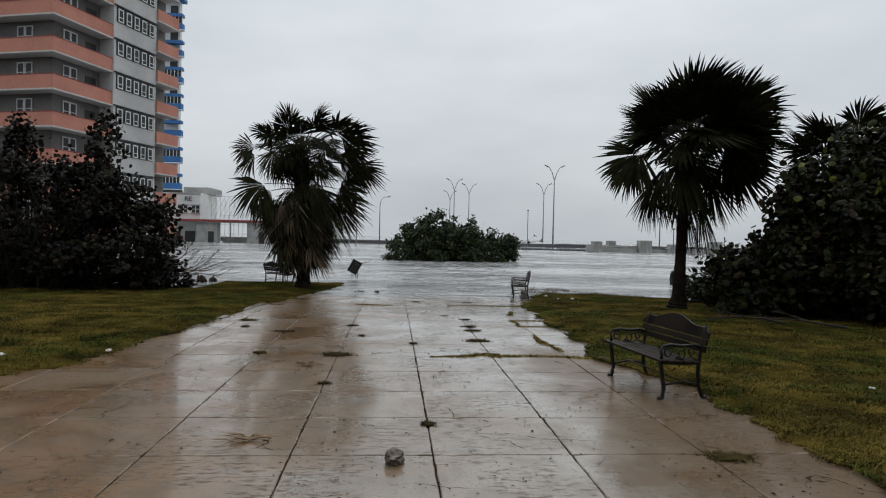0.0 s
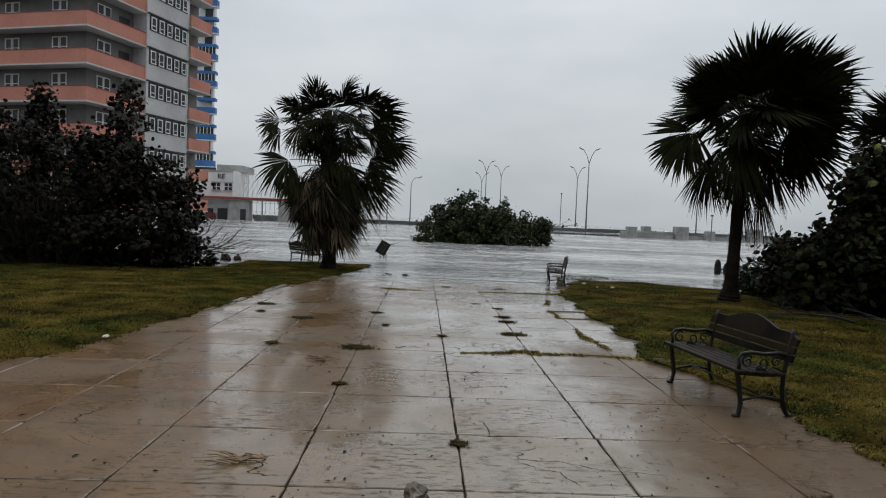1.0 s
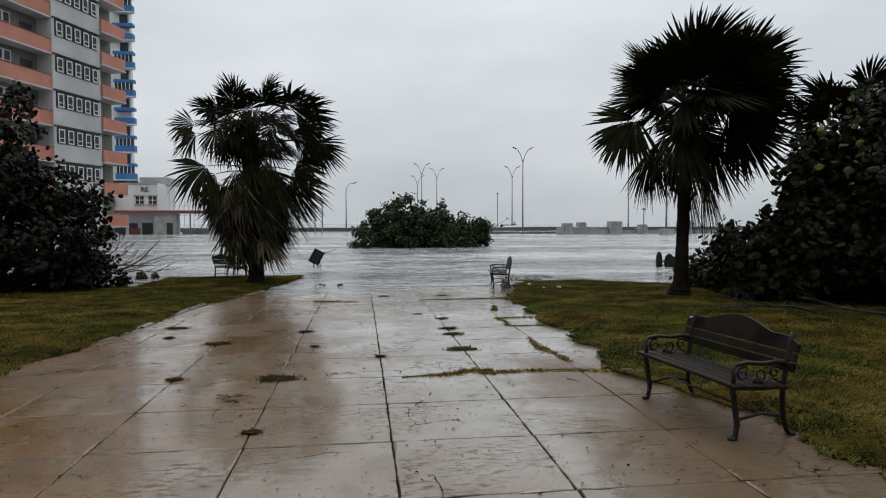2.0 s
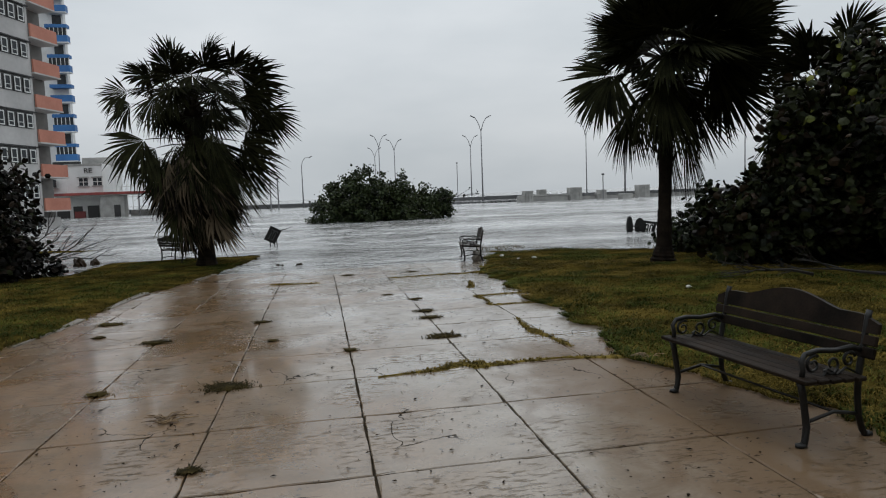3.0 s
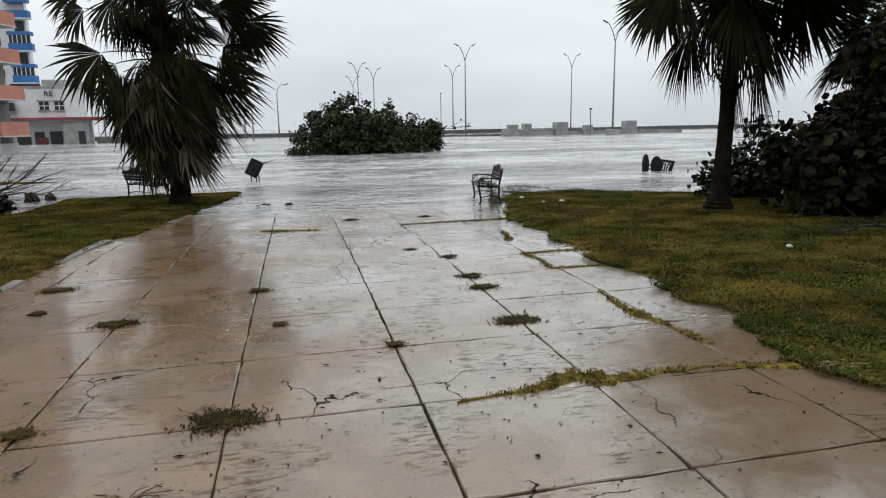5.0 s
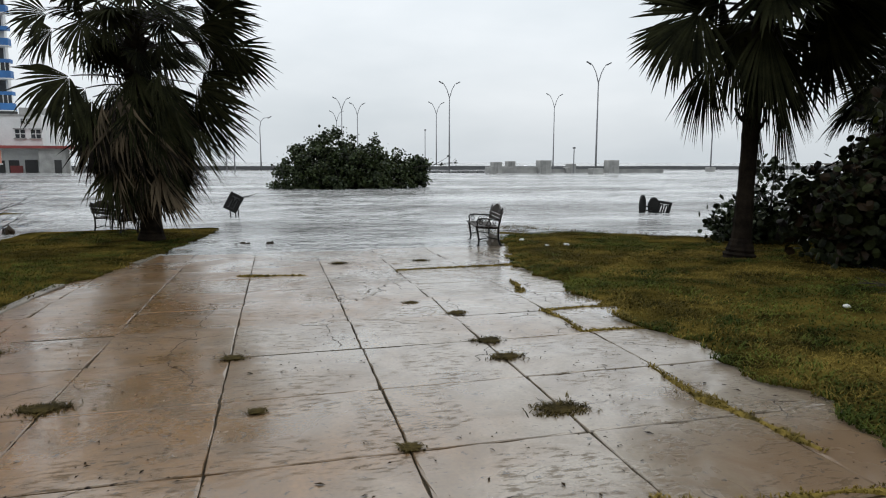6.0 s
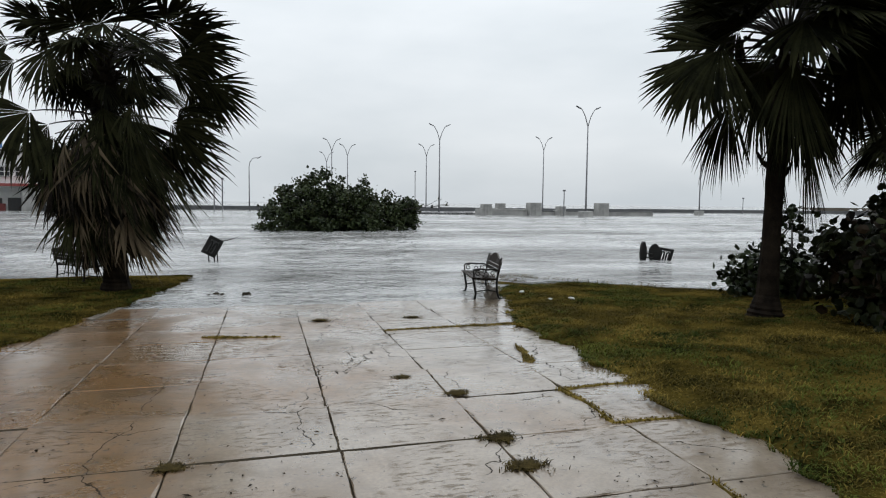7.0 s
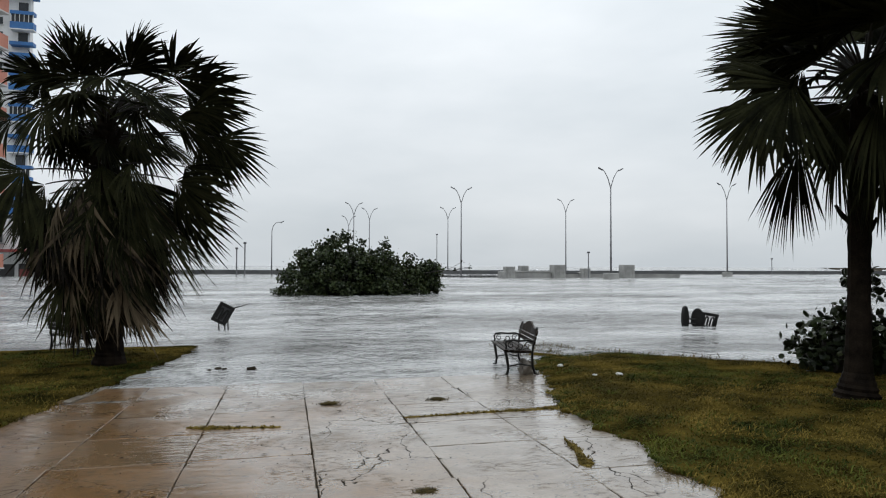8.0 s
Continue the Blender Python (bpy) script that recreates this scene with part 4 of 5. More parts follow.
def tower():
    t = empty("apartment_tower", pose(-27.8, 54.8, 0, 0, 0, -16.9), "grey apartment tower with coral balconies, seen through rain haze", "apartment building")
    top = BASE + 10 * FL
    part("wall", box(-24, -1.35, 1.35, 15.8, -0.6, top), M_BEIGE, t, "grey recessed walls, colour darkened for shade")
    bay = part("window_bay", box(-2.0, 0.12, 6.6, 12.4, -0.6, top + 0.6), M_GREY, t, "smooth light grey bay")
    part("ground_wall", box(-1.33, -0.9, 12.4, 15.8, -0.6, BASE - 0.3), M_GREY, t)
    part("roof", box(-24.3, 0.2, 0, 16.0, top, top + 0.35, 0.05), M_GREY, t)
    win = bmesh.new()
    add_box(win, -0.34, 0.34, -0.02, 0.02, 0, 1.25)
    glass = bpy.data.meshes.new("window")
    win.to_mesh(glass)
    win.free()
    glass.materials.append(M_GLASS)
    fr = bmesh.new()
    for a in ((-0.37, -0.28, 0, 1.3), (0.28, 0.37, 0, 1.3), (-0.28, 0.28, 1.2, 1.3), (-0.28, 0.28, 0, 0.1), (-0.28, 0.28, 0.42, 0.48)):
        add_box(fr, a[0], a[1], -0.06, 0.0, a[2], a[3])
    frame_mesh = bpy.data.meshes.new("window_frame")
    fr.to_mesh(frame_mesh)
    fr.free()
    frame_mesh.materials.append(M_WHITE)

    def window(x, y, z, rz, s=1.0):
        w = new("window", glass)
        w.parent = t
        w.matrix_local = pose(x, y, z, 0, 0, rz) @ Matrix.Diagonal((s, 1, s, 1))
        f = new("window_frame", frame_mesh)
        f.parent = w

    for k in range(-1, 10):
        s = BASE + k * FL
        if k >= 0:
            def parapet(name, boxes, mt, label=""):
                bm = bmesh.new()
                for b in boxes:
                    add_box(bm, *b)
                return part(name, bm, mt, t, label)

            parapet("balcony", [(-24, 0, 0, 0.14, s - 0.12, s + 1.0), (-0.14, 0, 0.14, 6.6, s - 0.12, s + 1.0)], M_CORAL, "coral painted balcony parapet")
            parapet("balcony_slab", [(-24, 0.06, -0.06, 1.35, s - 0.24, s - 0.12), (-1.35, 0.06, 1.35, 6.6, s - 0.24, s - 0.12)], M_GREY)
            rail = parapet("rail", [(-24, 0.03, -0.03, 0.16, s + 1.0, s + 1.07), (-0.16, 0.03, 0.16, 6.6, s + 1.0, s + 1.07)], M_RED)
            parapet("balcony", [(-1.33, 0.35, 15.5, 15.65, s + 0.35, s + 1.45), (0.2, 0.35, 12.4, 15.5, s + 0.35, s + 1.45)], M_CORAL, "coral painted balcony parapet")
            parapet("balcony_slab", [(-1.33, 0.4, 12.4, 15.7, s + 0.23, s + 0.35)], M_GREY)
        for i in range(5):
            window(0.19, 7.35 + i * 1.06, s + 1.46, 90, 0.9)
        bm = bmesh.new()
        add_box(bm, 0.12, 0.15, 6.9, 12.1, s + 1.4, s + 2.8)
        part("dark_panel", bm, M_DARK, t, "dark panels between the bay windows")
        part("lintel", box(0.12, 0.3, 6.6, 12.4, s + 2.82, s + 2.92), M_DARK, t)
        for y in (2.75, 3.5):
            window(-1.3, y, s + 1.1, 90)
        for x in (-4.4, -3.6, -9.4, -8.6, -15, -14.2):
            window(x, 1.3, s + 1.1, 0)
        part("door_opening", box(-1.36, -1.3, 4.9, 6.1, s, s + 2.1), M_DARK, t, "dark balcony door")
        part("door_opening", box(-1.36, -1.3, 13.0, 13.9, s, s + 2.2), M_DARK, t, "dark balcony door")


def blue_tower():
    t = empty("apartment_block", pose(-40.7, 127, 0), "tall white apartment block with bright blue balconies", "apartment building")
    part("wall", box(-24, -0.9, 0, 1.2, -0.6, 45.2), M_WHITE, t)
    part("roof", box(-24.2, 0.05, -1.4, 1.3, 45.2, 45.9, 0.05), M_BLUE, t)
    part("ledge", box(-4.0, 0.1, -1.3, -0.02, 8.7, 9.5), M_DARK, t, "dark band of windows above the shop")
    for k in range(7):
        s = 9.7 + 5.0 * k
        bm = bmesh.new()
        add_box(bm, -3.4, 0, -1.3, -1.15, s, s + 1.1)
        add_box(bm, -3.4, -3.25, -1.15, -0.02, s, s + 1.1)
        add_box(bm, -0.15, 0, -1.15, -0.02, s, s + 1.1)
        part("balcony", bm, M_BLUE, t, "bright blue balcony parapet")
        part("balcony_slab", box(-3.45, 0.05, -1.35, -0.02, s - 0.16, s - 0.003), M_WHITE, t)
        part("fascia", box(-3.42, 0.02, -1.32, -0.02, s + 2.35, s + 2.9), M_BLUE, t)
        if k not in (2, 5):
            for i in range(6):
                x = -3.38 + i * 0.655
                part("glazing_bar", box(x, x + 0.09, -1.28, -1.2, s + 1.1, s + 2.35), M_WHITE, t)
            part("pane", box(-3.2, -0.2, -1.16, -1.12, s + 1.1, s + 2.35), M_GLASS, t)
        part("door_opening", box(-2.6, -1.2, -0.06, -0.02, s + 3.0, s + 4.7), M_GLASS, t)
        for x in (-5.4, -7.6):
            for dz in (0.9, 3.5):
                w = part("window", box(x - 0.55, x + 0.55, -0.06, -0.02, s + dz, s + dz + 1.2), M_GLASS, t)
                part("sill", box(x - 0.65, x + 0.65, -0.18, -0.02, s + dz - 0.12, s + dz - 0.02), M_GREY, w)


tower()
blue_tower()


def shop():
    b = empty("shop_building", pose(-35.6, 121.2, 0) @ Matrix.Diagonal((1.1, 1, 1.06, 1)), "white two-storey corner shop with a red canopy", "building")
    part("wall", box(-5.0, 0, 0, 11, -0.6, 8.3, 0.04), M_WHITE, b)
    bm = box(-7.5, 0, 0, 8, -0.6, 8.25, 0.04)
    bmesh.ops.transform(bm, matrix=pose(-5.02, 0.02, 0, 0, 0, -18), verts=bm.verts)
    part("side_wing", bm, M_WHITE, b)
    part("roof", box(-4.2, 0.4, 5, 13, 8.3, 9.6, 0.1), M_CONC, b, "grey roof structure")
    part("cornice", box(-5.1, 0.05, -0.1, 0.0, 8.0, 8.32), M_CONC, b)
    part("canopy", box(-12.5, 12.2, -3.4, -0.02, 3.35, 3.75, 0.04), M_RED, b, "dark red flat canopy")
    part("canopy_soffit", box(-12.4, 12.1, -3.3, -0.02, 3.25, 3.347), M_CONC, b)
    for x in (0.15, 8.2):
        kiosk = part("kiosk", box(x, x + 3.3, -2.8, -0.6, -0.6, 3.24), M_CONC, b, "grey kiosk under the canopy")
        part("door", box(x + 1.9, x + 2.8, -2.84, -2.8, -0.3, 1.75), M_DARK, kiosk)
    for x in (5.6, 11.9):
        part("canopy_post", box(x, x + 0.16, -3.2, -3.04, -0.6, 3.24), M_STEEL, b)
    part("parapet", box(3.5, 12.0, 0.6, 0.9, -0.6, 0.75, 0.03), M_CONC, b, "low grey wall behind the canopy")
    for x0, x1, z0, z1, mt in ((-4.4, -3.1, -0.3, 1.7, M_DARK), (-2.4, -0.8, -0.3, 1.75, M_DARK), (-6.7, -4.9, -0.3, 1.65, M_DARK), (-8.7, -7.7, -0.3, 1.6, M_DARK), (-4.2, -2.7, -0.3, 0.9, M_RED)):
        part("shutter", box(x0, x1, -0.12 if mt is M_DARK else -0.3, -0.02, z0, z1, 0.02), mt, b, "dark shop opening" if mt is M_DARK else "dark red counter front")
    for x0, x1 in ((-3.3, -2.1), (-1.35, -0.15)):
        w = part("window", box(x0, x1, -0.06, -0.01, 4.9, 6.1), M_GLASS, b)
        part("window_frame", box(x0 + 0.55, x0 + 0.65, -0.1, -0.062, 4.9, 6.1), M_WHITE, w)
        part("window_frame", box(x0, x1, -0.1, -0.062, 5.45, 5.55), M_WHITE, w)
        part("sill", box(x0 - 0.2, x1 + 0.2, -0.25, -0.01, 4.72, 4.87), M_CONC, w)
        part("lintel", box(x0 - 0.2, x1 + 0.2, -0.3, -0.01, 6.15, 6.3), M_CONC, w)
    w = part("window", box(-8.7, -6.7, -0.12, 1.4, 4.8, 6.0), M_GLASS, b)
    part("sill", box(-9.0, -6.4, -0.22, 1.0, 4.6, 4.75), M_CONC, w)
    cu = bpy.data.curves.new("sign_letters", "FONT")
    cu.body, cu.size, cu.extrude = "RE", 1.1, 0.04
    cu.materials.append(M_DARK)
    ob = new("sign_letters", cu)
    ob.parent = b
    ob.matrix_local = pose(-2.55, -0.14, 6.9, 90, 0, 0)
    tagged(ob, "dark raised letters")


def lattice():
    t = empty("steel_framework", pose(-35.2, 127, -0.4), "pale open steel framework behind the canopy", "scaffold")
    random.seed(4)
    for i in range(15):
        x = i * 0.85
        h = 9.6 + random.uniform(-0.8, 1.2) - 0.22 * i
        vs, fs = tube([(x, 0, 0), (x, 0, h)], (0.07, 0.06), 5)
        link_mesh("upright", vs, fs, M_WHITE, t)
        if i < 14:
            for z in (3.6, 5.4, 7.2)[: 3 - i // 6]:
                vs, fs = tube([(x, 0, z), (x + 0.85, 0, z + 1.8)], (0.055, 0.055), 5)
                link_mesh("brace", vs, fs, M_WHITE, t)
    for z in (3.6, 5.4, 7.2, 9.0):
        vs, fs = tube([(0, 0, z), (12 - (z - 3.6) * 0.9, 0, z)], (0.06, 0.06), 5)
        link_mesh("ledger", vs, fs, M_WHITE, t)


shop()
lattice()


# ---- benches ----
def scroll(cx, cz, r, turns, start, n=18):
    """Points of a flat spiral in the plane of a bench end."""
    return [(0, cx + r * (1 - 0.75 * i / n) * math.cos(start + turns * 6.283 * i / n), cz + r * (1 - 0.75 * i / n) * math.sin(start + turns * 6.283 * i / n)) for i in range(n + 1)]


def bench_end(name, x, parent):
    """A cast iron end: curved legs, arm with scrollwork, back post."""
    h = Heap()

    def bar(pts, r0, r1=None, sides=6):
        n = len(pts)
        vs, fs = tube([(x, p[-2], p[-1]) for p in pts], [r0 + ((r1 or r0) - r0) * i / (n - 1) for i in range(n)], sides)
        h.add(vs, fs)

    bar([(-0.25, 0.0), (-0.23, 0.03), (-0.215, 0.12), (-0.235, 0.24), (-0.25, 0.34), (-0.27, 0.41)], 0.022, 0.024)
    bar([(0.27, 0.0), (0.235, 0.04), (0.20, 0.14), (0.19, 0.27), (0.195, 0.40), (0.225, 0.56), (0.265, 0.76), (0.28, 0.80)], 0.022, 0.02)
    bar([(-0.28, 0.405), (0.0, 0.385), (0.20, 0.39)], 0.02)
    bar([(-0.23, 0.15), (0.0, 0.19), (0.20, 0.15)], 0.012)
    bar([(0.215, 0.555), (0.13, 0.585), (0.0, 0.575), (-0.14, 0.59), (-0.235, 0.575), (-0.265, 0.535), (-0.25, 0.48), (-0.26, 0.41)], 0.017)
    bar(scroll(-0.17, 0.505, 0.06, 1.3, 1.0), 0.011, 0.007, 5)
    bar(scroll(-0.02, 0.49, 0.066, 1.1, 3.6), 0.011, 0.007, 5)
    bar(scroll(0.115, 0.505, 0.055, 1.2, 0.4), 0.011, 0.007, 5)
    bar([(-0.1, 0.40), (-0.06, 0.47), (0.02, 0.42), (0.09, 0.46), (0.17, 0.42)], 0.01, 0.008, 5)
    for s in (-0.255, 0.275):
        bm = bmesh.new()
        bmesh.ops.create_icosphere(bm, subdivisions=1, radius=0.034, matrix=Matrix.Translation((x, s, 0.012)) @ Matrix.Diagonal((1, 1.3, 0.6, 1)))
        bm.verts.index_update()
        h.add([v.co.copy() for v in bm.verts], [tuple(v.index for v in f.verts) for f in bm.faces])
        bm.free()
    h.make(name, [M_IRON], parent, "ornate black cast iron bench end", True)


def bench(m, label):
    b = empty("park_bench", m, label, "bench", "cast iron park benches")
    L = 0.69
    for s in (-1, 1):
        bench_end("bench_end", s * 0.6, b)
    for i in range(5):
        y = -0.27 + i * 0.098
        bm = box(-L, L, y - 0.038, y + 0.038, 0.412 - 0.006 * i, 0.44 - 0.006 * i, 0.006)
        part("seat_slat", bm, M_SLAT, b)
    for z, w in ((0.545, 0.034), (0.62, 0.032)):
        bm = box(-L, L, -0.014, 0.014, -w, w, 0.005)
        bmesh.ops.transform(bm, matrix=pose(0, 0.205 + (z - 0.5) * 0.24, z, -13, 0, 0), verts=bm.verts)
        part("back_slat", bm, M_SLAT, b)
    # the crested top board
    n, vs, fs = 24, [], []
    for i in range(n + 1):
        x = -L + 2 * L * i / n
        u = abs(x) / L
        top = 0.775 + 0.085 * max(0.0, math.cos(min(1.0, u * 1.7) * math.pi / 2)) ** 1.3 - 0.05 * max(0.0, u - 0.82) / 0.18
        for z in (0.665, top):
            yy = 0.245 + (z - 0.665) * 0.25
            vs += [(x, yy - 0.014, z), (x, yy + 0.014, z)]
    for i in range(n):
        o = i * 4
        for a in ((0, 2, 6, 4), (1, 5, 7, 3), (2, 3, 7, 6), (0, 4, 5, 1)):
            fs.append(tuple(o + k for k in a))
    fs += [(0, 1, 3, 2), (4 * n, 4 * n + 2, 4 * n + 3, 4 * n + 1)]
    link_mesh("crest_board", vs, fs, M_SLAT, b, "carved top board rising to a crest")
    vs, fs = tube([(-0.6, 0, 0.19), (0.6, 0, 0.19)], (0.009, 0.009), 5)
    link_mesh("stretcher", vs, fs, M_IRON, b)
    return b


bench(pose(2.75, 8.27, 0.0, 0, 0, -83.2), "wet dark slatted bench with black iron ends on the paving edge")
bench(pose(3.68, 20.95, lie(20.95), 0, 0, -99), "black iron bench standing upright at the water's edge")
bench(pose(-4.5, 24.8, WATER - 0.04, 0, 0, 130), "black iron bench in shallow water behind a palm")


# ---- wreckage in the flood ----
def framed_panel(thing, m, w, h, board=True):
    """A dark square frame with two curved dark bars in it, before a board or open."""
    r = 0.045
    for x0, x1, z0, z1 in ((-w, -w + 2 * r, 0, h), (w - 2 * r, w, 0, h), (-w + 2 * r, w - 2 * r, 0, 2 * r), (-w + 2 * r, w - 2 * r, h - 2 * r, h)):
        bm = box(x0, x1, -0.04, 0.04, z0, z1, 0.008)
        bmesh.ops.transform(bm, matrix=m, verts=bm.verts)
        part("frame_bar", bm, M_IRON, thing)
    if board:
        bm = box(-w + r, w - r, -0.005, 0.02, r, h - r, 0.003)
        bmesh.ops.transform(bm, matrix=m, verts=bm.verts)
        part("board", bm, M_SEAWALL, thing, "weathered grey board")
    for cx in (-0.36 * w, 0.36 * w):
        pts = [m @ Vector((cx + 0.2 * w * math.cos(a), -0.02, h * 0.55 + 0.2 * h * math.sin(a))) for a in np.linspace(0, math.pi, 7)]
        pts = [m @ Vector((cx + 0.2 * w, -0.02, h * 0.15))] + pts + [m @ Vector((cx - 0.2 * w, -0.02, h * 0.2))]
        vs, fs = tube(pts, [0.028] * len(pts), 5)
        link_mesh("scroll", vs, fs, M_IRON, thing)


def tilted_panel():
    p = empty("tilted_panel", pose(-2.06, 29.3, WATER - 0.1), "dark framed panel tilted on thin legs in the flood", "panel")
    framed_panel(p, pose(-0.1, 0, 0.3, 8, 28, 12), 0.22, 0.58)
    for x, z in ((-0.06, 0.42), (0.1, 0.5), (0.19, 0.44)):
        vs, fs = tube([(x, 0.06, -0.1), (x - 0.03, 0.07, z)], (0.02, 0.02), 6)
        link_mesh("leg", vs, fs, M_IRON, p)
    vs, fs = tube([(0.2, 0.05, 0.68), (0.5, 0.05, 0.74), (0.8, 0.1, 0.84)], (0.022, 0.016, 0.006), 5)
    link_mesh("stick", vs, fs, M_TWIG, p, "thin broken branch caught on the frame")


def upturned_bench():
    # an upturned bench, simplified to an open frame and two rounded plates
    p = empty("sunken_bench", pose(12.05, 27.6, WATER - 0.1), "upturned bench half sunk in the flood, as dark frame and rounded plates", "panel")
    framed_panel(p, pose(0.34, 0, 0.02, 14, 9, -12), 0.25, 0.5, False)
    for x, w, top, turn in ((-0.42, 0.15, 0.68, 20), (0.02, 0.2, 0.6, -35)):
        bm = bmesh.new()
        n = 18
        rings = []
        for y, k in ((-0.05, 0.9), (-0.035, 1.0), (0.035, 1.0), (0.05, 0.9)):
            rings.append([bm.verts.new((w * k * math.cos(a), y, top * 0.5 + (top * 0.5 + 0.05) * k * math.sin(a))) for a in [2 * math.pi * i / n for i in range(n)]])
        for a, b in zip(rings, rings[1:]):
            for i in range(n):
                bm.faces.new((a[i], a[(i + 1) % n], b[(i + 1) % n], b[i]))
        bm.faces.new(rings[0][::-1])
        bm.faces.new(rings[-1])
        bmesh.ops.recalc_face_normals(bm, faces=bm.faces)
        bmesh.ops.transform(bm, matrix=pose(x, 0, 0, 0, 0, turn), verts=bm.verts)
        part("rounded_plate", bm, M_IRON, p, "rounded black plate")
    for z in (0.2, 0.34):
        vs, fs = tube([(-0.42, 0, z), (0.02, 0, z - 0.04)], (0.025, 0.025), 6)
        link_mesh("stretcher", vs, fs, M_IRON, p)


tilted_panel()
upturned_bench()


# ---- litter and weeds ----
def tuft(x, y, r, n, h, seed, label="low dark weeds growing from a paving joint", mt=None):
    rng = random.Random(seed)
    t = empty("weed_tuft", pose(x, y, lie(y)), label, "weed", "weeds in the paving")
    spots = []
    for i in range(n):
        a, q = rng.uniform(0, 6.283), r * abs(rng.gauss(0, 0.5))
        q *= 1 + 0.6 * noise.noise((math.cos(a) * 1.5, math.sin(a) * 1.5, seed))
        spots.append((q * math.cos(a) * 1.25, q * math.sin(a) * 0.8, 0.008))
    tagged(blades("foliage", spots, "", h, mt or M_WEED, seed, t, 2.2), kind="stuff")
    return t


TUFTS = [(1.13, 13.1, 0.15), (1.12, 12.6, 0.14), (1.06, 11.42, 0.2), (-1.12, 10.1, 0.24), (-2.23, 12.26, 0.17), (-3.15, 13.78, 0.18),
         (-1.08, 13.1, 0.1), (0.01, 11.1, 0.06), (1.17, 14.3, 0.1), (0.8, 14.95, 0.09), (1.72, 18.55, 0.12), (-0.85, 11.86, 0.05),
         (2.35, 5.8, 0.2), (-3.0, 12.8, 0.07), (0.3, 18.6, 0.12), (-2.2, 10.2, 0.09), (-1.1, 8.3, 0.06), (0.0, 6.7, 0.07)]
for i, (x, y, r) in enumerate(TUFTS):
    tuft(x, y, r * 0.8, int(200 + 5200 * r), 0.010, 60 + i)


def strip(points, width, seed, label="olive moss and weeds filling a paving joint"):
    """A ragged ribbon of moss along a joint."""
    s = empty("moss_strip", pose(points[0][0], points[0][1], lie(points[0][1])), label, "moss", "moss in the paving joints")
    ox, oy = points[0][:2]
    rng = random.Random(seed)
    d = np.array(points, float)
    n = max(6, int(sum(np.hypot(*np.diff(d[:, :2], axis=0).T)) / 0.07))
    u = np.linspace(0, len(d) - 1, n)
    vs, fs, spots = [], [], []
    for i, q in enumerate(u):
        x, y, w = (float(np.interp(q, range(len(d)), d[:, k])) for k in range(3))
        q2 = min(len(d) - 1, q + 0.01)
        dx, dy = (float(np.interp(q2, range(len(d)), d[:, k])) - c for k, c in ((0, x), (1, y)))
        if abs(dx) + abs(dy) < 1e-9:
            q0 = q - 0.01
            dx, dy = x - float(np.interp(q0, range(len(d)), d[:, 0])), y - float(np.interp(q0, range(len(d)), d[:, 1]))
        ln = math.hypot(dx, dy)
        nx, ny = -dy / ln, dx / ln
        w *= width * 0.75 * (0.75 + 1.1 * noise.noise((x * 5, y * 5, seed))) * (0.3 if i in (0, n - 1) else 1)
        for e, hgt in ((-1, -0.005), (-0.5, 0.006), (0.1, 0.01), (0.6, 0.005), (1, -0.005)):
            e2 = e + 0.25 * noise.noise((x * 9, y * 9, e))
            vs.append((x - ox + nx * w * e2, y - oy + ny * w * e2, hgt + lie(y) - lie(oy) + 0.003))
        for _ in range(int(40 * w / 0.05)):
            e = rng.uniform(-0.9, 0.9)
            spots.append((x - ox + nx * w * e + rng.uniform(-0.03, 0.03), y - oy + ny * w * e + rng.uniform(-0.03, 0.03), 0.012 + lie(y) - lie(oy)))
    for i in range(n - 1):
        for k in range(4):
            o = i * 5 + k
            fs.append((o, o + 1, o + 6, o + 5))
    link_mesh("mat", vs, fs, M_MOSS, s, smooth=True)
    tagged(blades("foliage", spots, "", 0.012, M_MOSS, seed, s), kind="stuff")


STRIPS = [
    ([(0.45, 10.02, 0.5), (0.75, 10.05, 0.7), (1.0, 10.2, 2.2), (1.2, 10.08, 1.6), (1.6, 10.1, 0.8), (2.0, 10.1, 1.1), (2.35, 10.0, 1.7), (2.9, 9.9, 2.6)], 0.075),
    ([(2.16, 12.1, 0.5), (2.12, 11.7, 0.8), (2.1, 11.4, 1.2), (2.2, 11.0, 1.3), (2.25, 10.5, 0.5)], 0.07),
    ([(2.5, 16.2, 0.8), (2.45, 15.8, 1.0), (2.3, 15.25, 1.3)], 0.075),
    ([(2.12, 13.2, 0.9), (2.5, 13.2, 0.5), (2.95, 13.15, 0.9)], 0.06),
    ([(2.1, 14.15, 1.4), (2.3, 14.2, 0.6), (2.6, 14.25, 0.7), (3.1, 14.2, 1.4)], 0.055),
    ([(2.14, 14.2, 1.0), (2.18, 13.7, 0.6), (2.12, 13.2, 1.1)], 0.05),
    ([(1.1, 17.55, 0.6), (1.9, 17.6, 0.8), (2.6, 17.62, 1.0), (3.3, 17.7, 1.5)], 0.07),
    ([(-1.3, 17.6, 0.8), (-0.9, 17.5, 1.2), (-0.3, 17.4, 0.8)], 0.08),
    ([(0.6, 10.04, 0.4), (0.2, 9.98, 0.2)], 0.05),
]
for i, (p, w) in enumerate(STRIPS):
    strip(p, w, 90 + i)


